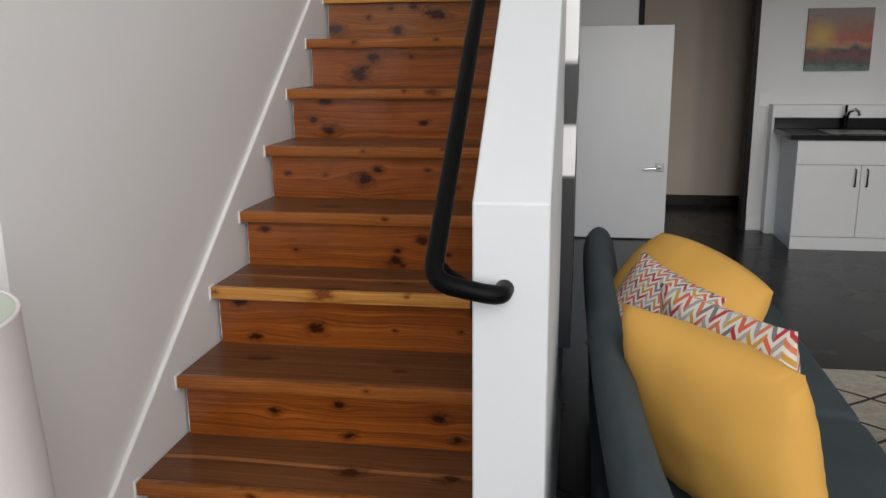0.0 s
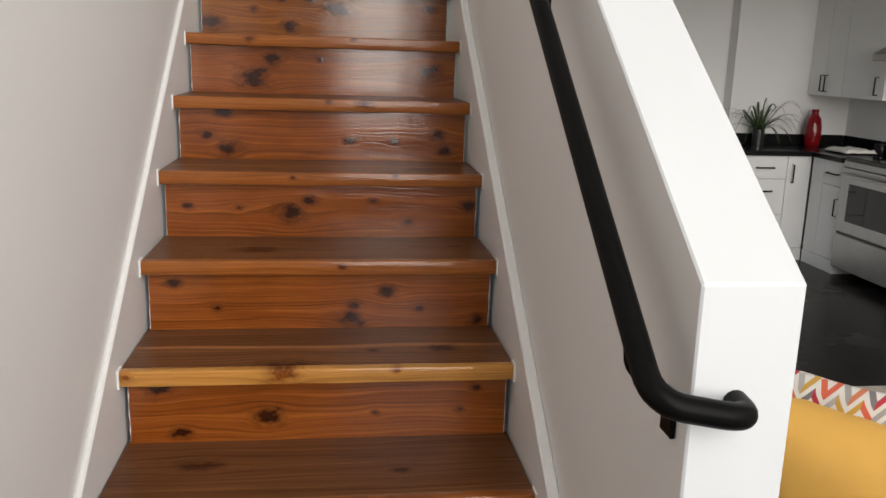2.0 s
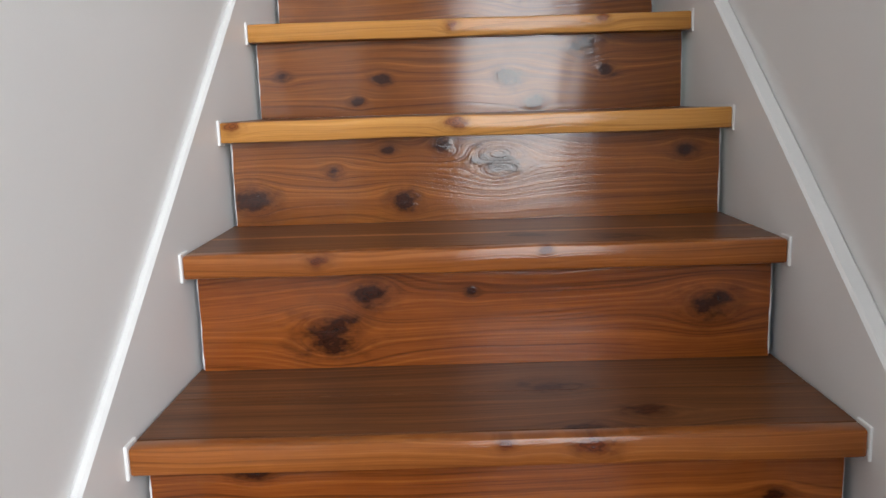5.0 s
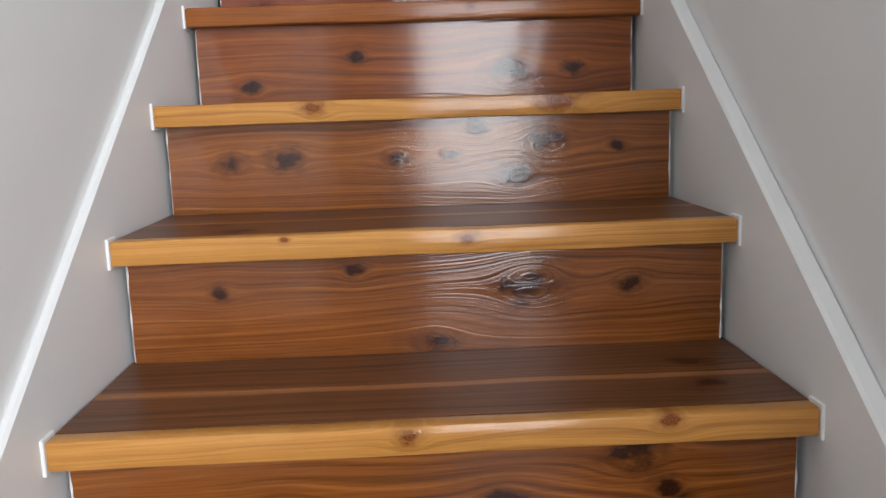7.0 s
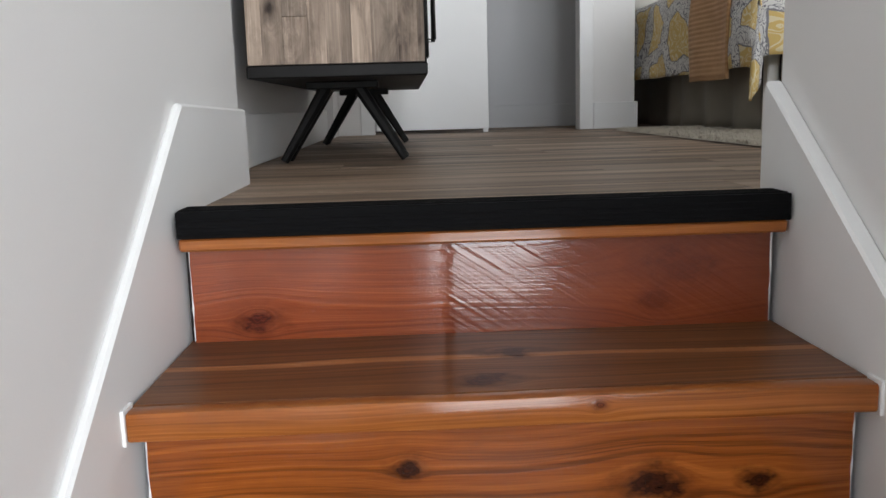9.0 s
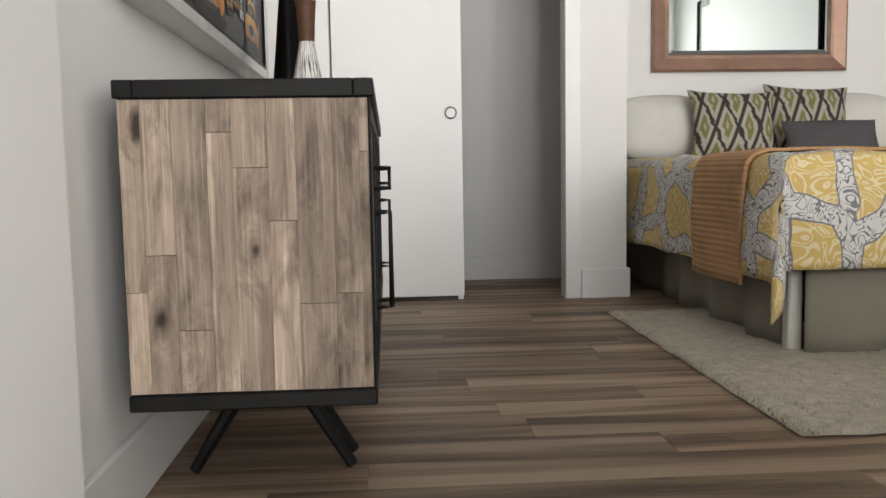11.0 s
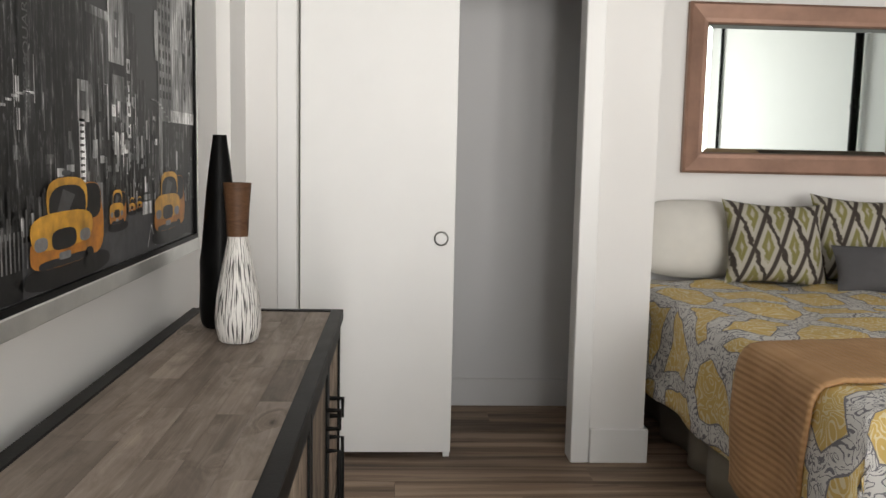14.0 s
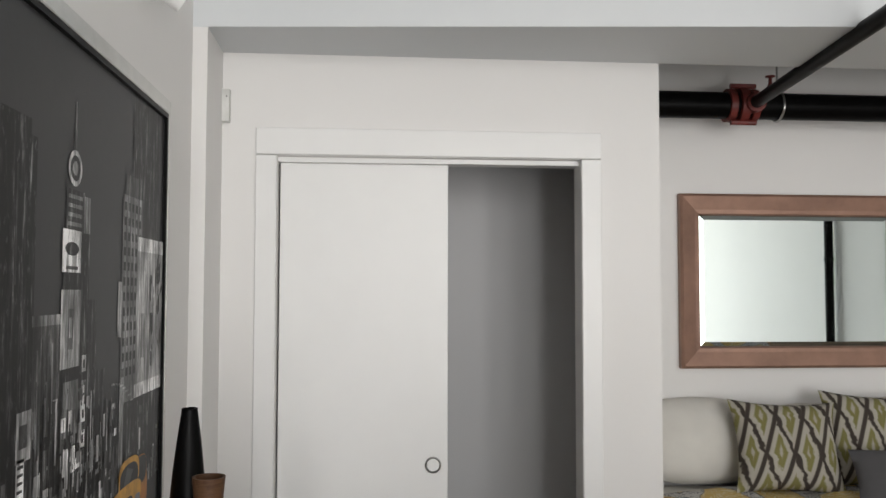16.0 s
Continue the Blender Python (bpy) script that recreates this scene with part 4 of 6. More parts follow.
def sideboard():
    sb = thing("sideboard", "rustic sideboard of greyed reclaimed boards in a black iron frame", "sideboard", (0.14, 4.10, U))
    ox, oy, oz = 0.14, 4.10, U
    x0, x1, y0, y1 = -0.060 - ox, 0.354 - ox, 3.158 - oy, 4.865 - oy
    zb, zt = 0.222, 0.798
    # iron skeleton
    part("bottom_frame", boxes((x0 - 0.002, x1 + 0.018, y0 - 0.002, y1 + 0.002, zb, zb + 0.03), bevel=0.003), IRON, sb, "black iron base frame")
    part("body", boxes((x0 + 0.004, x1 - 0.004, y0 + 0.022, y1 - 0.022, zb + 0.03, zt - 0.04)), DARKWOOD, sb)
    part("top_frame", boxes((x0 - 0.004, x0 + 0.03, y0 - 0.006, y1 + 0.004, zt - 0.031, zt), (x1 - 0.012, x1 + 0.023, y0 - 0.006, y1 + 0.004, zt - 0.031, zt), (x0 + 0.03, x1 - 0.012, y0 - 0.006, y0 + 0.006, zt - 0.031, zt), (x0 + 0.03, x1 - 0.012, y1 - 0.022, y1 + 0.004, zt - 0.031, zt), bevel=0.002), IRON, sb, "black iron rim round the top")
    part("front_post", boxes((x1 + 0.0125, x1 + 0.016, y0 + 0.001, y0 + 0.03, zb + 0.03, zt - 0.031), bevel=0.002), IRON, sb)
    part("front_post", boxes((x1 - 0.012, x1 + 0.014, y1 - 0.03, y1, zb + 0.03, zt - 0.031), bevel=0.002), IRON, sb)
    # boards of both ends, each end with uneven widths and butt joints
    widths = [0.036, 0.052, 0.058, 0.044, 0.060, 0.048, 0.064, 0.046, 0.06]
    for yy0, yy1 in ((y0, y0 + 0.021), (y1 - 0.021, y1)):
        x = x0 + 0.002
        for i, w in enumerate(widths):
            xe = min(x + w, x1 + (0.012 if yy0 == y0 else -0.003))
            cut = zb + 0.03 + (zt - zb) * (0.15 + 0.7 * random.random())
            spans = [(zb + 0.032, cut - 0.0005), (cut + 0.0005, zt - 0.033)]
            dy = random.uniform(0, 0.003)
            for a, b in spans:
                if xe - x > 0.01:
                    part("board", boxes((x + 0.0001, xe - 0.0001, yy0 + dy, yy1 - dy, a, b), bevel=0.0004), RECLAIM_V, sb)
            x = xe
    # top boards
    nb = 6
    bw = (x1 - 0.012 - x0 - 0.03) / nb
    for i in range(nb):
        xa = x0 + 0.03 + i * bw
        y = y0 + 0.006
        while y < y1 - 0.03:
            ye = min(y + random.uniform(0.3, 0.75), y1 - 0.022)
            if y1 - 0.022 - ye < 0.12:
                ye = y1 - 0.022
            part("top_board", boxes((xa + 0.0002, xa + bw - 0.0002, y + 0.0002, ye - 0.0002, zt - 0.03, zt - 0.003 - random.uniform(0, 0.0010)), bevel=0.0004), RECLAIM_H, sb)
            y = ye
    # front doors with iron edges, bow handles and latches
    nd = 4
    dw = (y1 - y0 - 0.06) / nd
    for i in range(nd):
        ya = y0 + 0.03 + i * dw
        d = part("door", boxes((x1 - 0.004, x1 + 0.010, ya + 0.003, ya + dw - 0.003, zb + 0.034, zt - 0.042), bevel=0.002), RECLAIM_V, sb, "reclaimed wood door")
        part("edge_band", boxes((x1 + 0.012, x1 + 0.017, ya + 0.003, ya + 0.03, zb + 0.034, zt - 0.042), (x1 + 0.012, x1 + 0.017, ya + dw - 0.03, ya + dw - 0.003, zb + 0.034, zt - 0.042), (x1 + 0.012, x1 + 0.017, ya + 0.03, ya + dw - 0.03, zb + 0.034, zb + 0.06), (x1 + 0.012, x1 + 0.017, ya + 0.03, ya + dw - 0.03, zt - 0.068, zt - 0.042)), IRON, d)
        yh = ya + (dw - 0.05 if i % 2 == 0 else 0.05)
        part("handle", bar_handle((x1 + 0.015, yh, 0.335), (x1 + 0.015, yh, 0.545), (0.033, 0, 0), 0.006, True), IRON, d, "black iron bow handle")
        part("latch", bar_handle((x1 + 0.015, yh, 0.60), (x1 + 0.015, yh, 0.645), (0.033, 0, 0), 0.006, True), IRON, d, "square iron latch loop")
    # two splayed trestles
    for ye, s in ((y0 + 0.36, 1), (y1 - 0.20, -1)):
        part("leg_plate", boxes((-0.10, 0.10, ye - 0.05, ye + 0.05, zb - 0.02, zb), bevel=0.003), IRON, sb)
        for sx in (-1, 1):
            for sy in (-1, 1):
                top, foot = Vector((0.045 * sx, ye + 0.03 * sy, zb - 0.015)), Vector((0.172 * sx, ye + 0.05 * sy, 0.0))
                bm = tube([top, foot + (top - foot) * 0.02], 0.016, 8, radii=[0.019, 0.012])
                part("leg", bm, IRON, sb, soft=True)
    return sb


sideboard()


def vase_tall():
    v = thing("bottle_vase", "tall matt black bottle vase with carved sides", "vase", (0.072, 4.62, U + 0.798))
    bm = lathe([(0.0, 0.0), (0.047, 0.0), (0.053, 0.012), (0.0545, 0.05), (0.0545, 0.11), (0.051, 0.17), (0.046, 0.23), (0.041, 0.29), (0.034, 0.36), (0.0265, 0.43), (0.0195, 0.48), (0.0175, 0.497), (0.014, 0.497), (0.013, 0.47)], 24, True)
    for vt in bm.verts:
        r = math.hypot(vt.co.x, vt.co.y)
        if r > 0.02:
            k = 1 + 0.06 * noise.noise(vt.co * 55) + 0.07 * noise.noise(vt.co * 16)
            vt.co.x *= k
            vt.co.y *= k
    part("body", bm, BLACKPAINT, v, soft=True)
    part("rim", tube([(0.0158 * math.cos(k * math.pi / 12), 0.0158 * math.sin(k * math.pi / 12), 0.497) for k in range(25)], 0.0025, 6), BLACKPAINT, v, soft=True)
    return v


def vase_streaked():
    v = thing("pinched_vase", "white vase with black streaks and a brown flared neck", "vase", (0.150, 4.44, U + 0.798))
    part("body", lathe([(0.0, 0.0), (0.040, 0.0), (0.047, 0.006), (0.0545, 0.035), (0.0555, 0.06), (0.051, 0.11), (0.042, 0.16), (0.032, 0.21), (0.0255, 0.245), (0.0245, 0.256)], 36, True), STREAK, v, "chalk white body with black strokes", soft=True)
    part("neck", lathe([(0.0250, 0.256), (0.0255, 0.266), (0.0275, 0.31), (0.0305, 0.35), (0.0330, 0.378), (0.0335, 0.384), (0.030, 0.384), (0.027, 0.35), (0.022, 0.31)], 32, True), BROWNVASE, v, "turned brown wood neck", soft=True)
    return v


vase_tall()
vase_streaked()


def city_canvas():
    """A framed black-and-white street print with yellow cabs, in flat layers."""
    cw, ch = 1.46, 0.997
    c = thing("city_picture", "large framed black-and-white city street print with yellow taxis", "picture", (-0.11, 3.36, 3.350))
    d = 0.072
    part("backing", boxes((0.002, d - 0.004, 0.004, cw - 0.004, 0.004, ch - 0.004)), WHITE, c)
    e = 0.034
    part("frame", boxes((0.0, d + 0.008, -e, 0.0, -e, ch + e), (0.0, d + 0.008, cw, cw + 0.006, -e, ch + e), (0.0, d + 0.008, 0.0, cw, -e, 0.0), (0.0, d + 0.008, 0.0, cw, ch, ch + e), bevel=0.002), SILVER, c, "silver metal frame")
    part("inner_edge", boxes((0.0, d + 0.005, 0.0002, 0.012, 0.0002, ch - 0.0002), (0.0, d + 0.005, cw - 0.010, cw - 0.0002, 0.0002, ch - 0.0002), (0.0, d + 0.005, 0.012, cw - 0.010, 0.0002, 0.012), (0.0, d + 0.005, 0.012, cw - 0.010, ch - 0.012, ch - 0.0002)), BLACKPAINT, c, "thin black inner edge")
    rnd = random.Random(11)
    bm = bmesh.new()
    lim0, lim1, top_ = 0.0125, cw - 0.0105, ch - 0.0125

    def quad(u0, u1, v0, v1, g, lift, skew=0.0):
        pts = [(u0, v0), (u1, v0 + skew), (u1, v1 + skew), (u0, v1)]
        vs = [bm.verts.new((d - 0.0035 + lift, min(max(lim0, a), lim1), min(max(0.0125, b), top_))) for a, b in pts]
        f = bm.faces.new(vs)
        f.material_index = g

    quad(0, cw, 0, ch, 8, 0.0)

    def lights(u0, u1, v0, v1, n, lift, sizes, greys):
        """Lit windows, signs and streaks scattered over a facade."""
        for k in range(n):
            w, h = rnd.choice(sizes)
            w, h = min(w, (u1 - u0) * 0.6) * rnd.uniform(0.6, 1.2), min(h, (v1 - v0) * 0.6) * rnd.uniform(0.6, 1.2)
            a, b = rnd.uniform(u0, u1 - w), rnd.uniform(v0, v1 - h)
            quad(a, a + w, b, b + h, rnd.choice(greys), lift + k * 1.5e-6)

    STREAKS, SIGNS, DOTS = ((0.004, 0.10), (0.006, 0.16), (0.003, 0.07)), ((0.02, 0.03), (0.014, 0.05), (0.03, 0.018)), ((0.006, 0.008), (0.004, 0.012), (0.009, 0.006))
    # the street and its pavement
    quad(0, cw, 0, 0.15, 6, 0.0004)
    quad(0.0, 0.36, 0.02, 0.16, 7, 0.0005, -0.05)
    quad(1.30, cw, 0.03, 0.13, 7, 0.0005, -0.02)
    # dark blocks on the kerb side, the tallest at the edge
    quad(0.0, 0.30, 0.10, 0.97, 0, 0.0006)
    quad(0.24, 0.50, 0.10, 0.90, 0, 0.0007)
    quad(0.44, 0.655, 0.12, 0.79, 0, 0.0008)
    quad(0.47, 0.63, 0.79, 0.815, 0, 0.0008)
    lights(0.0, 0.65, 0.30, 0.76, 70, 0.0010, STREAKS, (0, 1, 1, 2))
    lights(0.0, 0.60, 0.14, 0.42, 60, 0.0012, STREAKS + SIGNS, (0, 1, 2, 2, 3, 4))
    quad(0.368, 0.410, 0.22, 0.62, 1, 0.0014)
    quad(0.600, 0.655, 0.295, 0.370, 4, 0.0015)
    quad(0.610, 0.640, 0.315, 0.350, 2, 0.0016)
    quad(0.603, 0.632, 0.185, 0.300, 5, 0.0015)
    for k in range(9):
        quad(0.607, 0.628, 0.190 + 0.012 * k, 0.195 + 0.012 * k, 1, 0.0016)
    # pale mid-distance block with a cornice
    quad(0.655, 0.775, 0.13, 0.495, 2, 0.0009)
    quad(0.650, 0.775, 0.495, 0.512, 3, 0.0010)
    lights(0.66, 0.77, 0.15, 0.48, 36, 0.0011, STREAKS, (0, 1, 1, 3))
    # slender centre tower: spire, dial, stacked signs
    quad(0.775, 0.905, 0.13, 0.655, 0, 0.0014)
    quad(0.783, 0.872, 0.655, 0.728, 1, 0.0014)
    quad(0.872, 0.905, 0.655, 0.722, 3, 0.0015)
    quad(0.8195, 0.8245, 0.79, 0.885, 3, 0.0013)
    quad(0.816, 0.828, 0.79, 0.835, 2, 0.0014)
    for r, g, l in ((1.0, 5, 0.0016), (0.72, 1, 0.0017), (0.4, 4, 0.0018)):
        ring = [bm.verts.new((d - 0.0035 + l, 0.822 + 0.034 * r * math.cos(k * math.pi / 10), 0.766 + 0.032 * r * math.sin(k * math.pi / 10))) for k in range(20)]
        bm.faces.new(ring).material_index = g
    for k in range(4):
        quad(0.792, 0.862, 0.664 + 0.016 * k, 0.671 + 0.016 * k, 3, 0.0016)
    quad(0.768, 0.860, 0.583, 0.657, 5, 0.0017)
    ring = [bm.verts.new((d - 0.0015, 0.814 + 0.034 * math.cos(k * math.pi / 10), 0.624 + 0.012 * math.sin(k * math.pi / 10))) for k in range(20)]
    bm.faces.new(ring).material_index = 0
    quad(0.785, 0.845, 0.588, 0.594, 2, 0.0018)
    quad(0.768, 0.862, 0.418, 0.553, 4, 0.0017)
    quad(0.802, 0.828, 0.450, 0.520, 3, 0.0018)
    quad(0.808, 0.820, 0.470, 0.505, 5, 0.0019)
    quad(0.785, 0.860, 0.300, 0.395, 3, 0.0017)
    quad(0.790, 0.850, 0.235, 0.280, 5, 0.0017)
    quad(0.742, 0.762, 0.325, 0.372, 4, 0.0017)
    for k in range(5):
        quad(0.876, 0.898, 0.225 + 0.045 * k, 0.255 + 0.045 * k, rnd.choice((3, 4, 5)), 0.0018)
        quad(0.882, 0.892, 0.232 + 0.045 * k, 0.247 + 0.045 * k, 1, 0.0019)
    lights(0.775, 0.905, 0.14, 0.40, 30, 0.0020, DOTS + SIGNS, (1, 2, 3, 5))
    quad(0.905, 0.955, 0.13, 0.535, 1, 0.0010)
    quad(0.950, 1.010, 0.13, 0.400, 1, 0.0011)
    quad(1.000, 1.110, 0.13, 0.235, 2, 0.0010)
    lights(0.905, 1.10, 0.14, 0.36, 40, 0.0012, STREAKS + DOTS, (0, 1, 2, 3, 4))
    # pale block with rows of windows, the dark tower behind it, and a great billboard
    quad(1.180, 1.405, 0.13, 0.985, 1, 0.0008)
    lights(1.185, 1.40, 0.62, 0.97, 46, 0.0009, STREAKS, (0, 0, 2))
    quad(1.112, 1.262, 0.13, 0.755, 3, 0.0012)
    quad(1.130, 1.225, 0.755, 0.80, 2, 0.0012)
    for i in range(5):
        for k in range(12):
            quad(1.122 + 0.028 * i, 1.138 + 0.028 * i, 0.37 + 0.032 * k, 0.388 + 0.032 * k, 0 if (i + k) % 3 else 1, 0.0013)
    quad(1.088, 1.113, 0.455, 0.570, 4, 0.0012)
    quad(1.225, cw, 0.335, 0.672, 4, 0.0015)
    quad(1.225, cw, 0.640, 0.672, 5, 0.0016)
    quad(1.215, cw, 0.315, 0.345, 5, 0.0017)
    for k in range(26):
        a, b = rnd.uniform(1.33, 1.43), rnd.uniform(0.36, 0.60)
        quad(a, a + rnd.uniform(0.004, 0.02), b, b + rnd.uniform(0.01, 0.05), rnd.choice((0, 0, 1, 3)), 0.0018 + k * 2e-6, rnd.uniform(-0.02, 0.02))
    quad(1.262, 1.29, 0.40, 0.50, 3, 0.0018)
    quad(1.14, cw, 0.12, 0.315, 0, 0.0016)
    lights(1.15, cw - 0.02, 0.13, 0.31, 34, 0.0018, SIGNS + DOTS, (1, 2, 2, 3, 4))
    lights(0.63, 1.12, 0.14, 0.38, 110, 0.0020, STREAKS + SIGNS + DOTS, (0, 2, 3, 4, 5))
    # street lamps on bent arms
    for u0, v0, s2 in ((1.05, 0.36, 1), (0.40, 0.33, -1)):
        for k in range(8):
            a = u0 + s2 * 0.02 * k
            quad(a, a + 0.021, v0 - 0.0016 * k * k * 0.6, v0 + 0.004 - 0.0016 * k * k * 0.6, 4, 0.0021)
    # the crowd and railings along the pavements
    for k in range(150):
        a = rnd.uniform(0.02, cw - 0.05)
        quad(a, a + rnd.uniform(0.004, 0.014), 0.11, rnd.uniform(0.13, 0.19), rnd.choice((0, 0, 1, 2, 3, 4)), 0.0024 + k * 0.000003)
    for k in range(26):
        quad(0.02 + 0.014 * k, 0.025 + 0.014 * k, 0.06, 0.12, 3, 0.0029)
    for a0, sk in ((1.0, 0.05), (1.03, -0.05)):
        quad(a0, a0 + 0.03, 0.02 if sk > 0 else 0.07, 0.026 if sk > 0 else 0.076, 5, 0.0030, sk)
    # dark and pale cars further on
    for u0, v0, s2, g in ((0.06, 0.10, 1.0, 0), (0.965, 0.10, 0.36, 4)):
        quad(u0, u0 + 0.19 * s2, v0, v0 + 0.08 * s2, g, 0.0031)
        quad(u0 + 0.02 * s2, u0 + 0.17 * s2, v0 + 0.08 * s2, v0 + 0.14 * s2, 1, 0.0032)
        quad(u0 + 0.03 * s2, u0 + 0.16 * s2, v0 + 0.09 * s2, v0 + 0.125 * s2, 3, 0.0033)
    part("print", bm, GREYS + [INKS[2], INKS[0], PRINT_SKY], c, "grey city street print")

    banner = bpy.data.curves.new("banner_lettering", 'FONT')
    banner.body = "TIMES SQUARE"
    banner.size = 0.030
    banner.materials.append(GREYS[3])
    bo = new("banner_lettering", banner)
    bo.parent = c
    bo.matrix_world = Matrix.Translation((-0.11 + d - 0.0005, 3.36 + 0.402, 3.35 + 0.285)) @ pose(0, 0, 0, 90, 0, 90) @ pose(0, 0, 0, 0, 0, 90)

    def cab(u, v, s, sv, lift):
        """A taxi seen from ahead, its flank towards the kerb, in layers of ink."""
        mats = INKS + [TAXI, TAXI_DEEP]

        def poly(name, pts, g, l, parent):
            b2 = bmesh.new()
            b2.faces.new([b2.verts.new((d - 0.0035 + lift + l, u + a * s, v + b * sv)) for a, b in pts])
            return part(name, b2, mats[g], parent)

        def blob(name, cx, cy, rx, ry, g, l, power=2.6, parent=None, n=20):
            out = []
            for k in range(n):
                q, r = math.cos(2 * math.pi * k / n), math.sin(2 * math.pi * k / n)
                out.append((cx + rx * math.copysign(abs(q) ** (2 / power), q), cy + ry * math.copysign(abs(r) ** (2 / power), r)))
            return poly(name, out, g, l, parent)
        cb = blob("cab", 0.23, 0.095, 0.07, 0.065, 5, 0.0002, 3.2, c)
        cb["label"] = "yellow taxi in the print"
        for name, cx, cy, rx, ry, g, l, power in (
                ("road_shade", 0.15, 0.012, 0.18, 0.028, 0, 0.0, 2.6), ("side_pillar", 0.235, 0.145, 0.055, 0.05, 5, 0.0003, 3.0),
                ("side_glass", 0.238, 0.152, 0.050, 0.040, 0, 0.0004, 3.0), ("roof", 0.140, 0.162, 0.084, 0.047, 4, 0.0005, 3.0),
                ("windscreen", 0.140, 0.150, 0.076, 0.043, 0, 0.0006, 2.6), ("bonnet", 0.12, 0.103, 0.125, 0.036, 4, 0.0008, 3.0),
                ("bumper", 0.12, 0.062, 0.128, 0.036, 5, 0.0009, 3.6), ("front", 0.12, 0.084, 0.118, 0.020, 4, 0.0010, 3.0),
                ("grille", 0.12, 0.082, 0.050, 0.022, 0, 0.0011, 3.0), ("headlight", 0.032, 0.080, 0.024, 0.014, 3, 0.0011, 2.6),
                ("headlight", 0.208, 0.080, 0.024, 0.014, 3, 0.0011, 2.6), ("lower_grille", 0.12, 0.036, 0.100, 0.009, 1, 0.0011, 4.0),
                ("plate", 0.12, 0.047, 0.024, 0.008, 3, 0.0012, 5.0), ("wheel", 0.03, 0.018, 0.020, 0.022, 0, 0.0008, 2.6),
                ("wheel", 0.225, 0.022, 0.022, 0.028, 0, 0.0011, 2.6), ("roof_light", 0.135, 0.218, 0.018, 0.005, 2, 0.0006, 4.0)):
            blob(name, cx, cy, rx, ry, g, l, power, cb)
        poly("glass_shine", [(0.09, 0.13), (0.13, 0.125), (0.17, 0.17), (0.12, 0.185)], 2, 0.0007, cb)

    cab(0.385, 0.026, 1.08, 0.82, 0.0042)
    cab(0.745, 0.085, 0.34, 0.38, 0.0042)
    cab(0.865, 0.108, 0.15, 0.17, 0.0042)
    cab(0.920, 0.112, 0.13, 0.15, 0.0042)
    cab(1.055, 0.030, 0.92, 0.78, 0.0042)
    return c


city_canvas()


def wall_mirror():
    x0, x1, z0, z1 = 1.962, 3.138, 3.533, 4.375
    m = thing("wall_mirror", "rectangular wall mirror in a broad bronze wooden frame", "mirror", ((x0 + x1) / 2, 6.62, z0))
    hw, hh, fw = (x1 - x0) / 2, z1 - z0, 0.103
    corners = [(-hw, 0), (hw, 0), (hw, hh), (-hw, hh)]
    inner = [(-hw + fw, fw), (hw - fw, fw), (hw - fw, hh - fw), (-hw + fw, hh - fw)]
    for i in range(4):
        j = (i + 1) % 4
        bm = bmesh.new()
        prof = [(0.0, -0.0), (0.0, -0.034), (0.12, -0.042), (0.75, -0.026), (0.93, -0.024), (1.0, -0.014), (1.0, 0.0)]
        ra = [bm.verts.new((corners[i][0] * (1 - s) + inner[i][0] * s, y, corners[i][1] * (1 - s) + inner[i][1] * s)) for s, y in prof]
        rb = [bm.verts.new((corners[j][0] * (1 - s) + inner[j][0] * s, y, corners[j][1] * (1 - s) + inner[j][1] * s)) for s, y in prof]
        for k in range(len(prof)):
            k2 = (k + 1) % len(prof)
            bm.faces.new((ra[k], rb[k], rb[k2], ra[k2]))
        bm.faces.new(ra)
        bm.faces.new(rb)
        part("frame_rail", bm, COPPER, m, "bronze frame rail")
    gx, g0, g1, bv = hw - fw, fw, hh - fw, 0.022
    bm = bmesh.new()
    o4 = [bm.verts.new((x, -0.006, z)) for x, z in ((-gx, g0), (gx, g0), (gx, g1), (-gx, g1))]
    i4 = [bm.verts.new((x, -0.0095, z)) for x, z in ((-gx + bv, g0 + bv), (gx - bv, g0 + bv), (gx - bv, g1 - bv), (-gx + bv, g1 - bv))]
    b4 = [bm.verts.new((x, -0.002, z)) for x, z in ((-gx, g0), (gx, g0), (gx, g1), (-gx, g1))]
    bm.faces.new(i4)
    bm.faces.new(b4)
    for i in range(4):
        j = (i + 1) % 4
        bm.faces.new((o4[i], o4[j], i4[j], i4[i]))
        bm.faces.new((o4[i], o4[j], b4[j], b4[i]))
    part("glass", bm, MIRROR, m, "bevelled mirror glass")
    return m


wall_mirror()

# the bed
BX0, BX1, BY0, BY1, BZ = 1.70, 3.22, 4.33, 6.58, 3.005


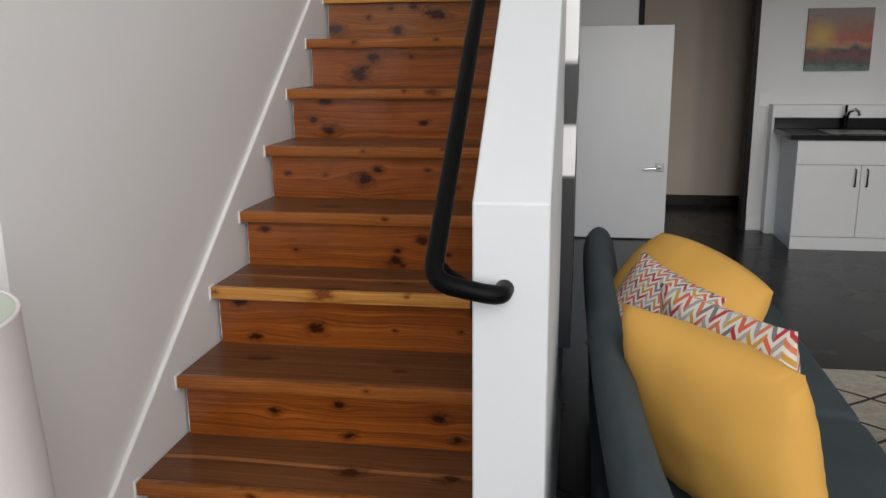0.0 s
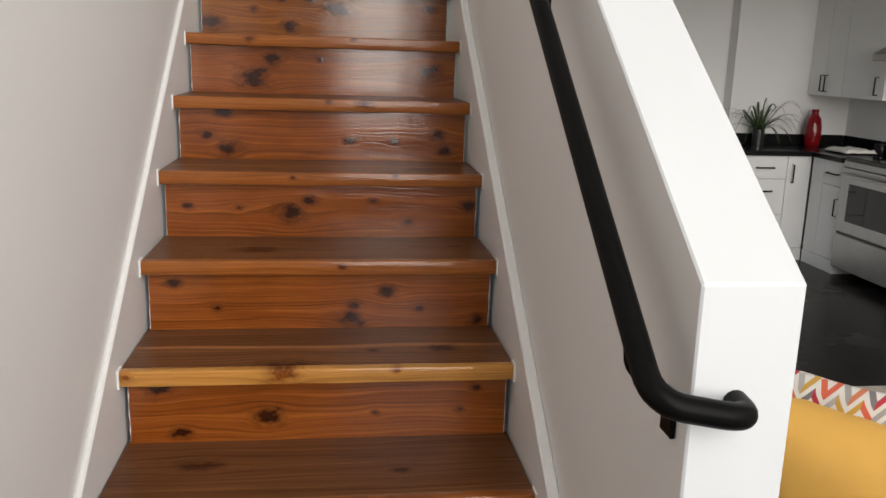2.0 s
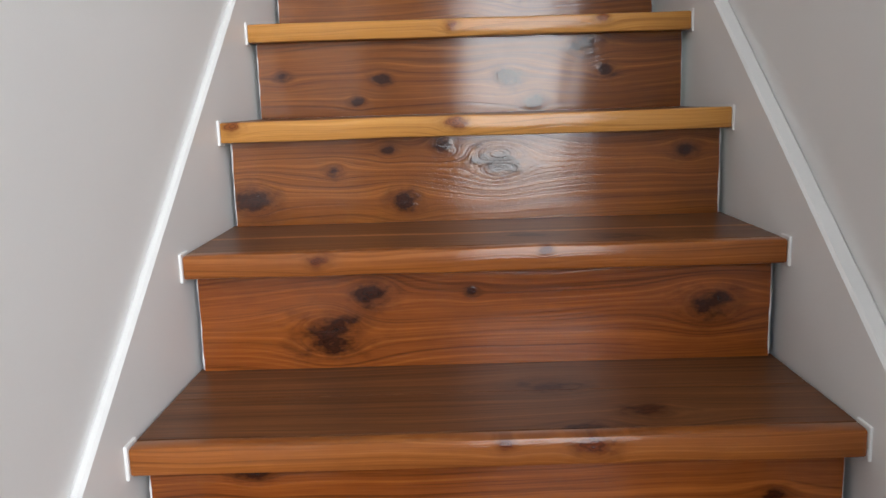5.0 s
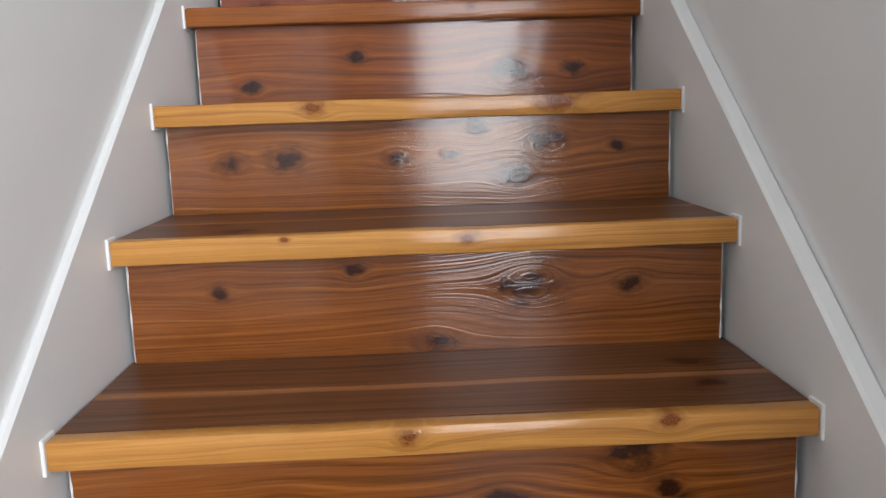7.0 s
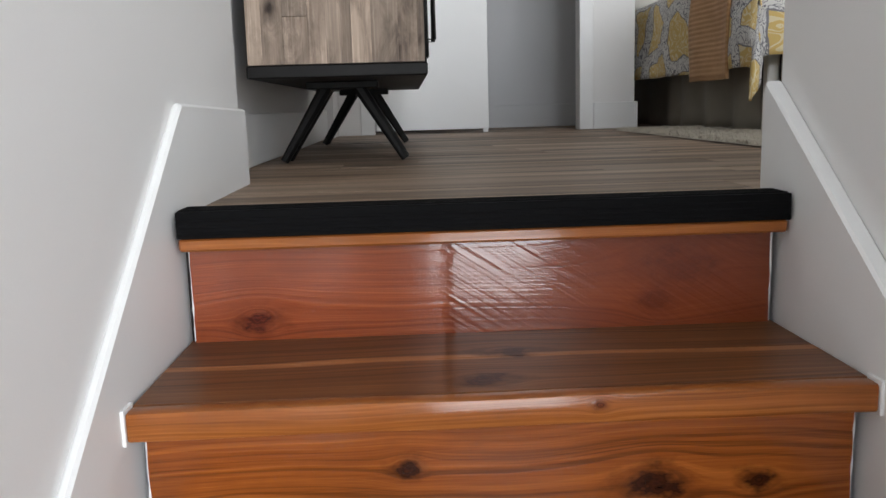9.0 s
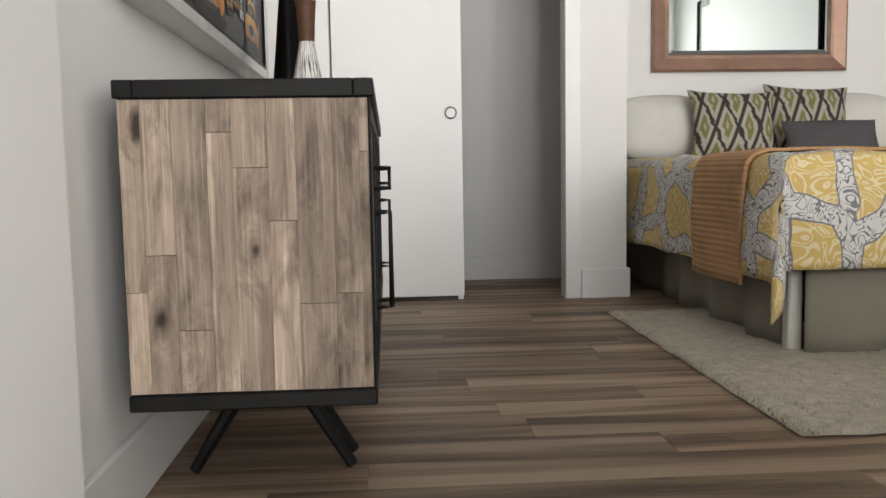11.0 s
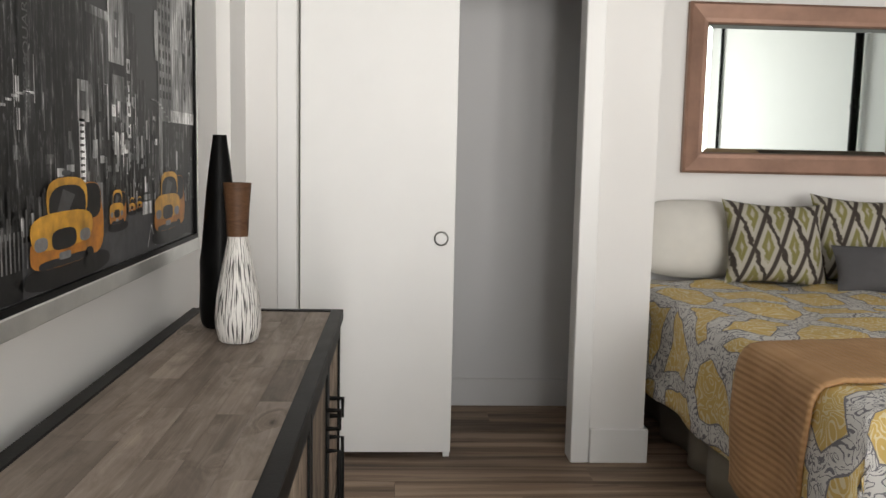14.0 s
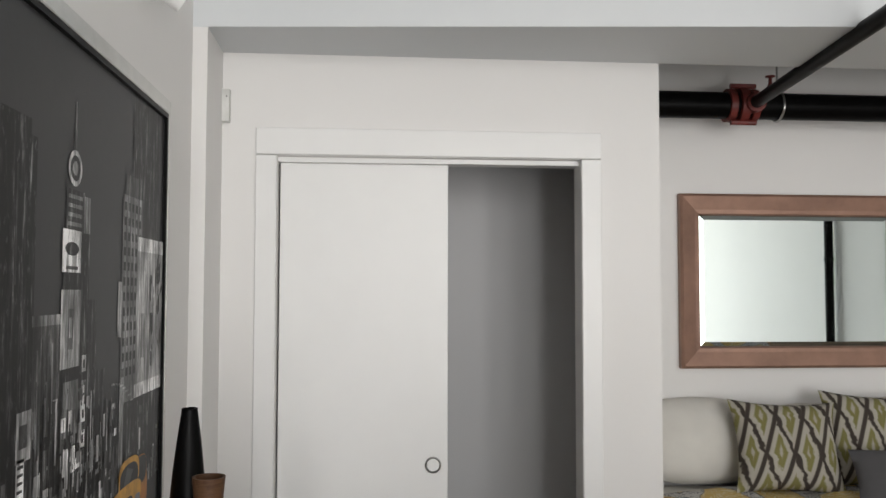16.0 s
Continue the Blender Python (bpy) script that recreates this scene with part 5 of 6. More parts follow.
def drape(name, v0, v1, off, drops, material, parent=None, label="", nu=84, nv=96, puff=0.026):
    """A cloth over the mattress between v0 and v1 along it, hanging at both sides and, past the end, at the foot."""
    side_l, side_r, foot = drops
    bm = bmesh.new()
    uvl = bm.loops.layers.uv.new("UVMap")
    w = BX1 - BX0
    rows = []
    r = 0.07
    total = side_l + w + side_r

    def fold(s, width):
        """Runs along a rounded edge: returns the place across and the fall."""
        if s < 0:
            q = min(-s / r, math.pi / 2)
            return -r * math.sin(q) * 0.6, r * (1 - math.cos(q)) + max(0.0, -s - r * math.pi / 2)
        if s > width:
            q = min((s - width) / r, math.pi / 2)
            return width + r * math.sin(q) * 0.6, r * (1 - math.cos(q)) + max(0.0, s - width - r * math.pi / 2)
        return s, 0.0
    for i in range(nu + 1):
        row = []
        su = -side_l + total * i / nu
        for j in range(nv + 1):
            sv = v0 + (v1 - v0) * j / nv
            px, fx = fold(su, w)
            py, fy = sv, 0.0
            yy = BY1 - sv
            if yy < BY0:
                over = BY0 - yy
                q = min(over / r, math.pi / 2)
                yy = BY0 - r * math.sin(q) * 0.6
                fy = r * (1 - math.cos(q)) + max(0.0, over - r * math.pi / 2)
            fall = max(fx, fy) + 0.35 * min(fx, fy)
            lump = noise.noise(Vector((su * 3.1, sv * 3.1, 1.7))) * puff + noise.noise(Vector((su * 9, sv * 9, 4.2))) * puff * 0.35
            x, y, z = BX0 + px, yy, BZ - fall
            wav = 0.018 * math.sin(su * 5 + sv * 13) * min(1, fall / 0.25)
            if fx > 0:
                sgn = -1 if su < 0 else 1
                x += sgn * (off + lump + wav * 0.8 + 0.05 * fx)
            if fy > 0:
                y -= off + lump + 0.018 * math.sin(su * 11) * min(1, fy / 0.25) + 0.06 * fy
            if fx == 0 and fy == 0:
                z += off + lump
            else:
                z += off * 0.6
            row.append(bm.verts.new((x, y, max(z, U + 0.03))))
        rows.append(row)
    for i in range(nu):
        for j in range(nv):
            f = bm.faces.new((rows[i][j], rows[i + 1][j], rows[i + 1][j + 1], rows[i][j + 1]))
            for lp, (a, b) in zip(f.loops, ((i, j), (i + 1, j), (i + 1, j + 1), (i, j + 1))):
                lp[uvl].uv = (-side_l + total * a / nu, v0 + (v1 - v0) * b / nv)
    ob = part(name, bm, material, parent, label)
    mod = ob.modifiers.new("thickness", 'SOLIDIFY')
    mod.thickness, mod.offset = 0.012, -1
    return smooth(ob, 80)


def bed():
    b = thing("bed", "made bed with taupe skirt on a low base", "bed", ((BX0 + BX1) / 2, (BY0 + BY1) / 2, U))
    ox, oy = (BX0 + BX1) / 2, (BY0 + BY1) / 2
    bm = boxes((BX0 + 0.03 - ox, BX1 - 0.03 - ox, BY0 + 0.03 - oy, BY1 - 0.01 - oy, 0.36, BZ - U - 0.01), bevel=0.05, seg=3)
    part("mattress", bm, LINEN, b, "white mattress")
    part("box_base", boxes((BX0 + 0.09 - ox, BX1 - 0.09 - ox, BY0 + 0.10 - oy, BY1 - 0.02 - oy, 0.10, 0.36)), DARKWOOD, b)
    for sx in (0, 1):
        for sy in (0, 1):
            cx, cy = (BX0 + 0.06 if sx == 0 else BX1 - 0.06) - ox, (BY0 + 0.09 if sy == 0 else BY1 - 0.1) - oy
            part("leg", boxes((cx - 0.025, cx + 0.025, cy - 0.025, cy + 0.025, 0.0, 0.36), bevel=0.006), LINEN, b, "pale square bed leg")

    def skirt(p0, p1, nrm, n=70):
        bm = bmesh.new()
        rows = []
        for i in range(n + 1):
            t = i / n
            p = Vector(p0).lerp(Vector(p1), t)
            col = []
            for k, zz in enumerate((0.004, 0.08, 0.17, 0.27, 0.37)):
                amp = 0.022 * (1 - zz / 0.4)
                wob = amp * math.sin(t * 17) + amp * 0.7 * noise.noise(Vector((t * 7, zz * 2, p0[0])))
                col.append(bm.verts.new((p.x - ox + nrm[0] * wob, p.y - oy + nrm[1] * wob, zz)))
            rows.append(col)
        for a, c in zip(rows, rows[1:]):
            for k in range(4):
                bm.faces.new((a[k], c[k], c[k + 1], a[k + 1]))
        ob = part("skirt_panel", bm, SKIRT, b, "taupe gathered skirt")
        mod = ob.modifiers.new("thickness", 'SOLIDIFY')
        mod.thickness = 0.004
        smooth(ob, 80)
    skirt((BX0 + 0.055, 5.52), (BX0 + 0.03, BY0 + 0.14), (-1, 0))
    skirt((BX0 + 0.075, BY1 - 0.02), (BX0 + 0.07, 5.50), (-1, 0))
    skirt((BX0 + 0.07, BY0 + 0.02), (BX1 - 0.06, BY0 + 0.02), (0, -1))
    skirt((BX1 - 0.05, BY0 + 0.14), (BX1 - 0.05, BY1 - 0.02), (1, 0))
    return b


bed()
tagged(drape("comforter", 0.24, 2.66, 0.014, (0.45, 0.45, 0.0), COMFORTER), "yellow, grey and white printed comforter spread over the bed", "comforter")
tagged(drape("blanket", 1.60, 2.08, 0.032, (0.50, 0.50, 0.0), TAN, nu=84, nv=26, puff=0.01), "folded tan ribbed blanket laid across the bed's foot", "blanket")

cushion("pillow", "plump white pillow standing against the wall", "pillow", 0.64, 0.41, 0.24, (2.02, 6.46, BZ + 0.01), (-22, 0, 2), LINEN, "white pillows on the bed", rounded=0.2, pinch=0.0, seed=2)
cushion("pillow", "plump white pillow standing against the wall", "pillow", 0.64, 0.41, 0.24, (3.12, 6.45, BZ + 0.01), (-22, 0, -3), LINEN, "white pillows on the bed", rounded=0.2, pinch=0.0, seed=3)
cushion("pillow", "plump white pillow behind the patterned cushions", "pillow", 0.50, 0.36, 0.14, (2.56, 6.52, BZ + 0.005), (-8, 0, 0), LINEN, "white pillows on the bed", rounded=0.2, pinch=0.0, seed=9)
cushion("patterned_cushion", "olive, brown and cream ogee-patterned cushion leaning on a pillow", "cushion", 0.50, 0.42, 0.16, (2.33, 6.25, BZ + 0.005), (-20, 2, -3), IKAT, "patterned cushions on the bed", pinch=0.11, seed=4)
cushion("patterned_cushion", "olive, brown and cream ogee-patterned cushion behind a grey one", "cushion", 0.50, 0.44, 0.16, (2.78, 6.31, BZ + 0.005), (-16, 3, -2), IKAT, "patterned cushions on the bed", pinch=0.11, seed=5)
cushion("lumbar_cushion", "small charcoal lumbar cushion lying on the comforter", "cushion", 0.52, 0.23, 0.13, (2.80, 6.07, BZ + 0.005), (-26, 0, -4), GREYFAB, pinch=0.05, seed=6)


def shag_rug(name, label, x0, x1, y0, y1, z):
    bm = bmesh.new()
    nx, ny = 70, 60
    vs = []
    for i in range(nx + 1):
        col = []
        for j in range(ny + 1):
            x, y = x0 + (x1 - x0) * i / nx, y0 + (y1 - y0) * j / ny
            e = min(i, nx - i, j, ny - j)
            h = 0.004 if e == 0 else 0.016 + 0.007 * noise.noise(Vector((x * 22, y * 22, 0)))
            jx = 0.008 * noise.noise(Vector((x * 9, y * 9, 5)))
            col.append(bm.verts.new((x + jx, y + 0.008 * noise.noise(Vector((x * 9, y * 9, 8))), z + h)))
        vs.append(col)
    for i in range(nx):
        for j in range(ny):
            bm.faces.new((vs[i][j], vs[i + 1][j], vs[i + 1][j + 1], vs[i][j + 1]))
    base = part(name, bm, RUG)
    smooth(base, 80)
    rnd = random.Random(3)
    verts, faces = [], []
    for k in range(14000):
        x, y = rnd.uniform(x0 - 0.004, min(x1, x0 + 1.0)), rnd.uniform(y0 - 0.004, y1 + 0.004)
        a, l = rnd.uniform(0, 6.283), rnd.uniform(0.012, 0.026)
        dx, dy = math.cos(a), math.sin(a)
        n0 = len(verts)
        verts += [(x - dy * 0.0022, y + dx * 0.0022, z + 0.006), (x + dy * 0.0022, y - dx * 0.0022, z + 0.006), (x + dx * l * 0.8, y + dy * l * 0.8, z + 0.014 + l * 0.45)]
        faces.append((n0, n0 + 1, n0 + 2))
    me = bpy.data.meshes.new("pile")
    me.from_pydata(verts, [], faces)
    me.materials.append(RUG)
    pile = new("pile", me)
    pile.parent = base
    pile["kind"] = "stuff"
    return tagged(base, label, "rug")


shag_rug("shag_rug", "cream shag rug lying half under the bed", 1.35, 3.4, 3.54, 5.27, U)

# pipes under the loft ceiling


def pipes():
    p = thing("sprinkler_main", "black sprinkler main with a red grooved coupling", "pipe", (1.567, 6.40, 4.765))
    bm = tube([(0.0, 0, 0), (4.93, 0, 0)], 0.062, 24)
    part("main_pipe", bm, BLACKPAINT, p, soft=True)
    for a, b, r in ((0.55, 0.58, 0.078), (0.60, 0.64, 0.085), (0.66, 0.69, 0.078)):
        part("coupling_ring", tube([(a, 0, 0), (b, 0, 0)], r, 16), REDPIPE, p, "red coupling ring", soft=True)
    for s in (-1, 1):
        part("coupling_bolt", tube([(0.56, -0.03, 0.085 * s), (0.68, -0.03, 0.085 * s)], 0.012, 8), REDPIPE, p)
    part("tee", tube([(0.655, -0.02, 0.0), (0.655, -0.10, -0.002)], 0.045, 16), REDPIPE, p, "red outlet tee", soft=True)
    part("branch_pipe", tube([(0.655, -0.09, -0.002), (0.50, -1.30, -0.005), (0.12, -4.1, -0.01)], 0.029, 16), BLACKPAINT, p, "thin black branch pipe", soft=True)
    part("sprinkler_head", lathe([(0.0, 0.0), (0.016, 0.0), (0.016, 0.03), (0.008, 0.05), (0.008, 0.075), (0.022, 0.078), (0.022, 0.082), (0.0, 0.082)], 12, True), REDPIPE, p).matrix_world = pose(2.285, 6.30, 4.80)
    part("hanger_ring", tube([(0.80 + 0.0, 0.069 * math.cos(a * math.pi / 12), 0.069 * math.sin(a * math.pi / 12)) for a in range(25)], 0.006, 6), STEEL, p, "steel hanger ring", soft=True)
    part("hanger_rod", tube([(0.80, 0, 0.07), (0.80, 0, TOP - 4.765)], 0.005, 8), STEEL, p)
    return p


pipes()
th = thing("wall_control", "small pale grey control box on the closet wall", "wall control", (-0.05, CY - 0.0005, 4.57))
part("box", boxes((-0.0175, 0.0175, -0.022, 0.0, -0.06, 0.06), bevel=0.003), SILVER, th)
part("side_vent", boxes((-0.0185, -0.0165, -0.018, -0.004, -0.05, 0.05)), IRON, th)
part("lamp_dot", boxes((0.004, 0.008, -0.0225, -0.0215, 0.032, 0.036)), IRON, th)
sp = thing("wall_spotlight", "small white wall spotlight high on the loft wall", "spotlight", (-0.11, 4.86, 4.69))
part("base", boxes((0.0, 0.02, -0.03, 0.03, -0.03, 0.03), bevel=0.004), WHITE, sp)
bm = lathe([(0.0, -0.05), (0.022, -0.05), (0.027, -0.03), (0.027, 0.05), (0.022, 0.052), (0.020, 0.04), (0.0, 0.04)], 20, True)
bm.transform(pose(0.055, 0, -0.01, 0, 120, 30))
part("can", bm, WHITE, sp, soft=True)

# ---- the kitchen ----
CF = 4.18          # cabinet fronts on the long run
CX = 4.19          # cabinet fronts on the side run
CT = 0.54          # underside of the worktop


def pull_bar(length, vertical=True):
    h = length / 2
    if vertical:
        return bar_handle((0, 0, -h), (0, 0, h), (0, -0.028, 0), 0.006, True)
    return bar_handle((-h, 0, 0), (h, 0, 0), (0, -0.028, 0), 0.006, True)


def base_cabinet(label, x0, x1, fronts, at=(0, 0, 0), rz=0.0, depth=0.54, group="white base cabinets"):
    """A base unit. fronts: (x0, x1, z0, z1, handle x, handle z, length, vertical) with heights over the floor."""
    c = thing("base_cabinet", label, "kitchen cabinet", at, rz, group)
    part("body", boxes((x0 + 0.001, x1 - 0.001, 0.02, depth, 0.10, CT - F)), CAB, c)
    part("plinth", boxes((x0 + 0.001, x1 - 0.001, -0.002, depth, 0.0, 0.098)), CAB, c, "white plinth")
    for a, b, z0, z1, hx, hz, ln, ver in fronts:
        nm = "drawer" if b - a > 0 and (z1 - z0) < 0.36 and not ver else "door"
        d = part(nm, boxes((a + 0.002, b - 0.002, 0.0, 0.019, z0 + 0.002, z1 - 0.002), bevel=0.0015), CAB, c)
        if ln:
            bm = pull_bar(ln, ver)
            bm.transform(Matrix.Translation((hx, 0.001, hz)))
            part("handle", bm, IRON, d, "dark metal bar handle")
    return c


H1 = CT - F
base_cabinet("white sink cabinet with two doors under a black worktop", 0, 0.935, [(0, 0.935, 0.655, H1, 0, 0, 0, False), (0, 0.467, 0.10, 0.655, 0.425, 0.56, 0.13, True), (0.467, 0.935, 0.10, 0.655, 0.51, 0.56, 0.13, True)], (2.68, CF, F))
base_cabinet("white three-drawer cabinet with dark bar handles", 0, 0.375, [(0, 0.375, 0.655, H1, 0.188, 0.745, 0.14, False), (0, 0.375, 0.37, 0.655, 0.188, 0.56, 0.14, False), (0, 0.375, 0.10, 0.37, 0.188, 0.265, 0.14, False)], (3.615, CF, F))
base_cabinet("narrow white pull-out cabinet at the kitchen corner", 0, 0.20, [(0, 0.20, 0.10, H1, 0.045, 0.70, 0.14, True)], (3.99, CF, F))
base_cabinet("white corner cabinet with a drawer beside the range", 0, 0.43, [(0, 0.16, 0.10, H1, 0, 0, 0, True), (0.16, 0.43, 0.655, H1, 0.295, 0.745, 0.14, False), (0.16, 0.43, 0.10, 0.655, 0.385, 0.50, 0.13, True)], (CX, CF - 0.02, F), -90, 0.55)
base_cabinet("white cabinet on the far side of the range", 0, 0.60, [(0, 0.60, 0.10, H1, 0.05, 0.72, 0.13, True)], (CX, 2.99, F), -90, 0.55)

wt = thing("worktop", "black stone worktop with an upstand along two walls", "worktop", (2.68, CF, CT))
part("slab", prism([(-0.06, -0.03), (1.48, -0.03), (1.48, -0.44), (2.11, -0.44), (2.11, 0.555), (-0.06, 0.555)], 'z', 0.0, 0.038, 0.003), STONE, wt)
part("slab", boxes((1.48, 2.11, -1.78, -1.195, 0.0, 0.038), bevel=0.003), STONE, wt)
part("upstand", boxes((-0.06, 2.095, 0.535, 0.557, 0.0385, 0.125), bevel=0.002), STONE, wt)
part("upstand", boxes((2.095, 2.115, -0.44, 0.534, 0.0385, 0.125), bevel=0.002), STONE, wt)
part("sink_bowl", boxes((0.26, 0.72, 0.10, 0.44, 0.0385, 0.041), bevel=0.001), STEEL, wt, "steel sink rim")

fc = thing("sink_tap", "black and chrome single-lever kitchen tap", "tap", (3.14, 4.66, CT + 0.038))
part("body", lathe([(0.0, 0.0), (0.03, 0.0), (0.03, 0.012), (0.021, 0.02), (0.021, 0.11), (0.0, 0.12)], 20, True), BLACKPAINT, fc, soft=True)
part("spout", tube([(0, 0, 0.08), (0.01, -0.05, 0.145), (0.03, -0.12, 0.165), (0.04, -0.17, 0.15), (0.042, -0.185, 0.125)], 0.013, 12), CHROME, fc, "curved chrome spout", soft=True)
part("lever", tube([(0, 0, 0.115), (0.005, 0.02, 0.16), (0.015, 0.045, 0.185)], 0.009, 10), BLACKPAINT, fc, soft=True)


def plant():
    p = thing("spider_plant", "strap-leaved plant in a steel pot on the worktop", "plant", (3.95, 4.62, CT + 0.038))
    part("pot", lathe([(0.0, 0.0), (0.044, 0.0), (0.046, 0.004), (0.05, 0.125), (0.052, 0.13), (0.047, 0.13), (0.045, 0.11), (0.0, 0.11)], 28, True), STEEL, p, "brushed steel pot", soft=True)
    rnd = random.Random(5)
    for k in range(46):
        a = rnd.uniform(0, 6.283)
        ln, rise, w = rnd.uniform(0.18, 0.40), rnd.uniform(0.06, 0.27), rnd.uniform(0.005, 0.009)
        bm = bmesh.new()
        prev = None
        n = 7
        for i in range(n + 1):
            t = i / n
            r = 0.012 + ln * (t ** 0.9)
            z = 0.12 + rise * math.sin(t * math.pi * 0.62) * 1.15 - 0.16 * ln / 0.36 * t ** 3
            ww = w * (1 - t ** 2.2) + 0.0006
            c, s2 = math.cos(a), math.sin(a)
            l = bm.verts.new((r * c - s2 * ww, r * s2 + c * ww, z + 0.002))
            m_ = bm.verts.new((r * c, r * s2, z))
            q = bm.verts.new((r * c + s2 * ww, r * s2 - c * ww, z + 0.002))
            if prev:
                bm.faces.new((prev[0], prev[1], m_, l))
                bm.faces.new((prev[1], prev[2], q, m_))
            prev = (l, m_, q)
        part("leaf", bm, LEAF, p, soft=True)
    return p


plant()
rv = thing("red_vase", "glossy red bottle vase on the worktop", "vase", (4.42, 4.60, CT + 0.038))
part("body", lathe([(0.0, 0.0), (0.05, 0.0), (0.062, 0.02), (0.068, 0.08), (0.066, 0.16), (0.052, 0.23), (0.03, 0.26), (0.026, 0.275), (0.03, 0.285), (0.03, 0.305), (0.022, 0.305), (0.02, 0.28)], 32, True), RED, rv, soft=True)
tw = thing("dish_towel", "crumpled pale striped dish towel on the worktop", "towel", (4.45, 4.10, CT + 0.0385))
bm = bmesh.new()
g = [[bm.verts.new((0.26 * (i / 14 - 0.5), 0.30 * (j / 14 - 0.5), 0.012 + 0.02 * (1 + noise.noise(Vector((i * 0.45, j * 0.4, 2)))) * (1 if 0 < i < 14 and 0 < j < 14 else 0.2))) for j in range(15)] for i in range(15)]
for i in range(14):
    for j in range(14):
        bm.faces.new((g[i][j], g[i + 1][j], g[i + 1][j + 1], g[i][j + 1]))
tc_ = part("cloth", bm, LINEN, tw)
tc_.modifiers.new("thickness", 'SOLIDIFY').thickness = 0.01
smooth(tc_, 80)
for k, (px_, py_, r, h) in enumerate(((4.62, 3.98, 0.05, 0.07), (4.66, 3.86, 0.055, 0.085))):
    cn = thing("storage_jar", "small dark lidded jar beside the range", "jar", (px_, py_, CT + 0.0385), group="dark jars by the range")
    part("jar_body", lathe([(0.0, 0.0), (r * 0.9, 0.0), (r, 0.01), (r, h * 0.8), (r * 0.9, h)], 20), STONE, cn, soft=True)
    part("lid", lathe([(0.0, h), (r * 0.95, h), (r * 0.9, h + 0.012), (0.012, h + 0.016), (0.01, h + 0.03), (0.0, h + 0.032)], 20, True), IRON, cn, soft=True)


def cooker():
    s = thing("kitchen_range", "stainless steel electric range with a dark oven window", "range", (CX - 0.02, 3.72, F), -90)
    w, d, h = 0.70, 0.60, 0.895
    part("body", boxes((0, w, 0.03, d, 0.06, h - 0.03), bevel=0.003), IRON, s)
    part("cooktop", boxes((-0.002, w + 0.002, 0.0, d, h - 0.03, h), bevel=0.006, seg=2), DARKGLASS, s, "black glass cooktop")
    part("control_strip", boxes((0, w, -0.005, 0.03, h - 0.075, h - 0.031), bevel=0.003), STEEL, s)
    dr = part("oven_door", boxes((0.006, w - 0.006, -0.012, 0.03, 0.345, h - 0.08), bevel=0.004), STEEL, s, "brushed steel oven door")
    part("oven_window", boxes((0.11, w - 0.11, -0.015, -0.0125, 0.43, h - 0.19), bevel=0.001), DARKGLASS, dr, "dark oven window")
    part("door_handle", bar_handle((0.05, -0.012, h - 0.125), (w - 0.05, -0.012, h - 0.125), (0, -0.04, 0), 0.011), STEEL, dr)
    part("gap", boxes((0.004, w - 0.004, 0.0, 0.03, 0.325, 0.344)), DARKGLASS, s)
    part("drawer", boxes((0.006, w - 0.006, -0.010, 0.03, 0.075, 0.323), bevel=0.004), STEEL, s, "steel storage drawer")
    part("back_panel", boxes((0.0, w, d - 0.05, d, h, h + 0.13), bevel=0.004), DARKGLASS, s)
    for k in range(4):
        bm = lathe([(0.0, 0.0), (0.018, 0.0), (0.016, 0.02), (0.0, 0.021)], 14, True)
        bm.transform(pose(0.1 + k * 0.16, d - 0.051, h + 0.075, 90, 0, 0))
        part("knob", bm, STEEL, s, soft=True)
    return s


cooker()


def wall_cabinet(y_hi, y_lo, handles, z0=0.998, z1=1.96):
    c = thing("wall_cabinet", "white wall cabinet with dark bar handles", "kitchen cabinet", (4.41, y_hi, z0), -90, "white wall cabinets")
    w = y_hi - y_lo
    part("body", boxes((0.001, w - 0.001, 0.02, 0.385, 0.0, z1 - z0)), CAB, c)
    n = 2 if len(handles) > 1 else 1
    for i in range(n):
        d = part("door", boxes((i * w / n + 0.002, (i + 1) * w / n - 0.002, 0.0, 0.019, 0.0, z1 - z0), bevel=0.0015), CAB, c)
        bm = pull_bar(0.13)
        bm.transform(Matrix.Translation((handles[i], 0.001, 0.10)))
        part("handle", bm, IRON, d, "dark metal bar handle")
    return c


wall_cabinet(4.738, 4.26, (0.21, 0.27))
wall_cabinet(4.258, 3.74, (0.44,))
wall_cabinet(3.735, 3.03, (0.32, 0.38), 1.39)
hd = thing("range_hood", "slim grey range hood under the wall cabinets", "range hood", (4.28, 3.735, 1.28), -90)
part("canopy", prism([(0.0, 0.0), (0.0, 0.045), (0.10, 0.105), (0.515, 0.105), (0.515, 0.0)], 'x', 0.0, 0.705, 0.003), STEEL, hd)

pt = thing("abstract_painting", "square abstract canvas in yellow, red and green", "painting", (2.84, KY, 1.03))
bm = boxes((0.0, 0.495, -0.03, 0.0, 0.0, 0.49))
uvl = bm.loops.layers.uv.new("UVMap")
for f in bm.faces:
    for lp in f.loops:
        lp[uvl].uv = (lp.vert.co.x / 0.495, lp.vert.co.z / 0.49)
part("canvas", bm, ABSTRACT, pt)
sw = thing("light_switch", "white wall switch plate by the doorway", "switch", (2.55, KY, 0.80))
part("plate", boxes((-0.035, 0.035, -0.006, 0.0, -0.057, 0.057), bevel=0.002), WHITE, sw)
part("rocker", boxes((-0.015, 0.015, -0.010, -0.0062, -0.03, 0.03), bevel=0.001), WHITE, sw)

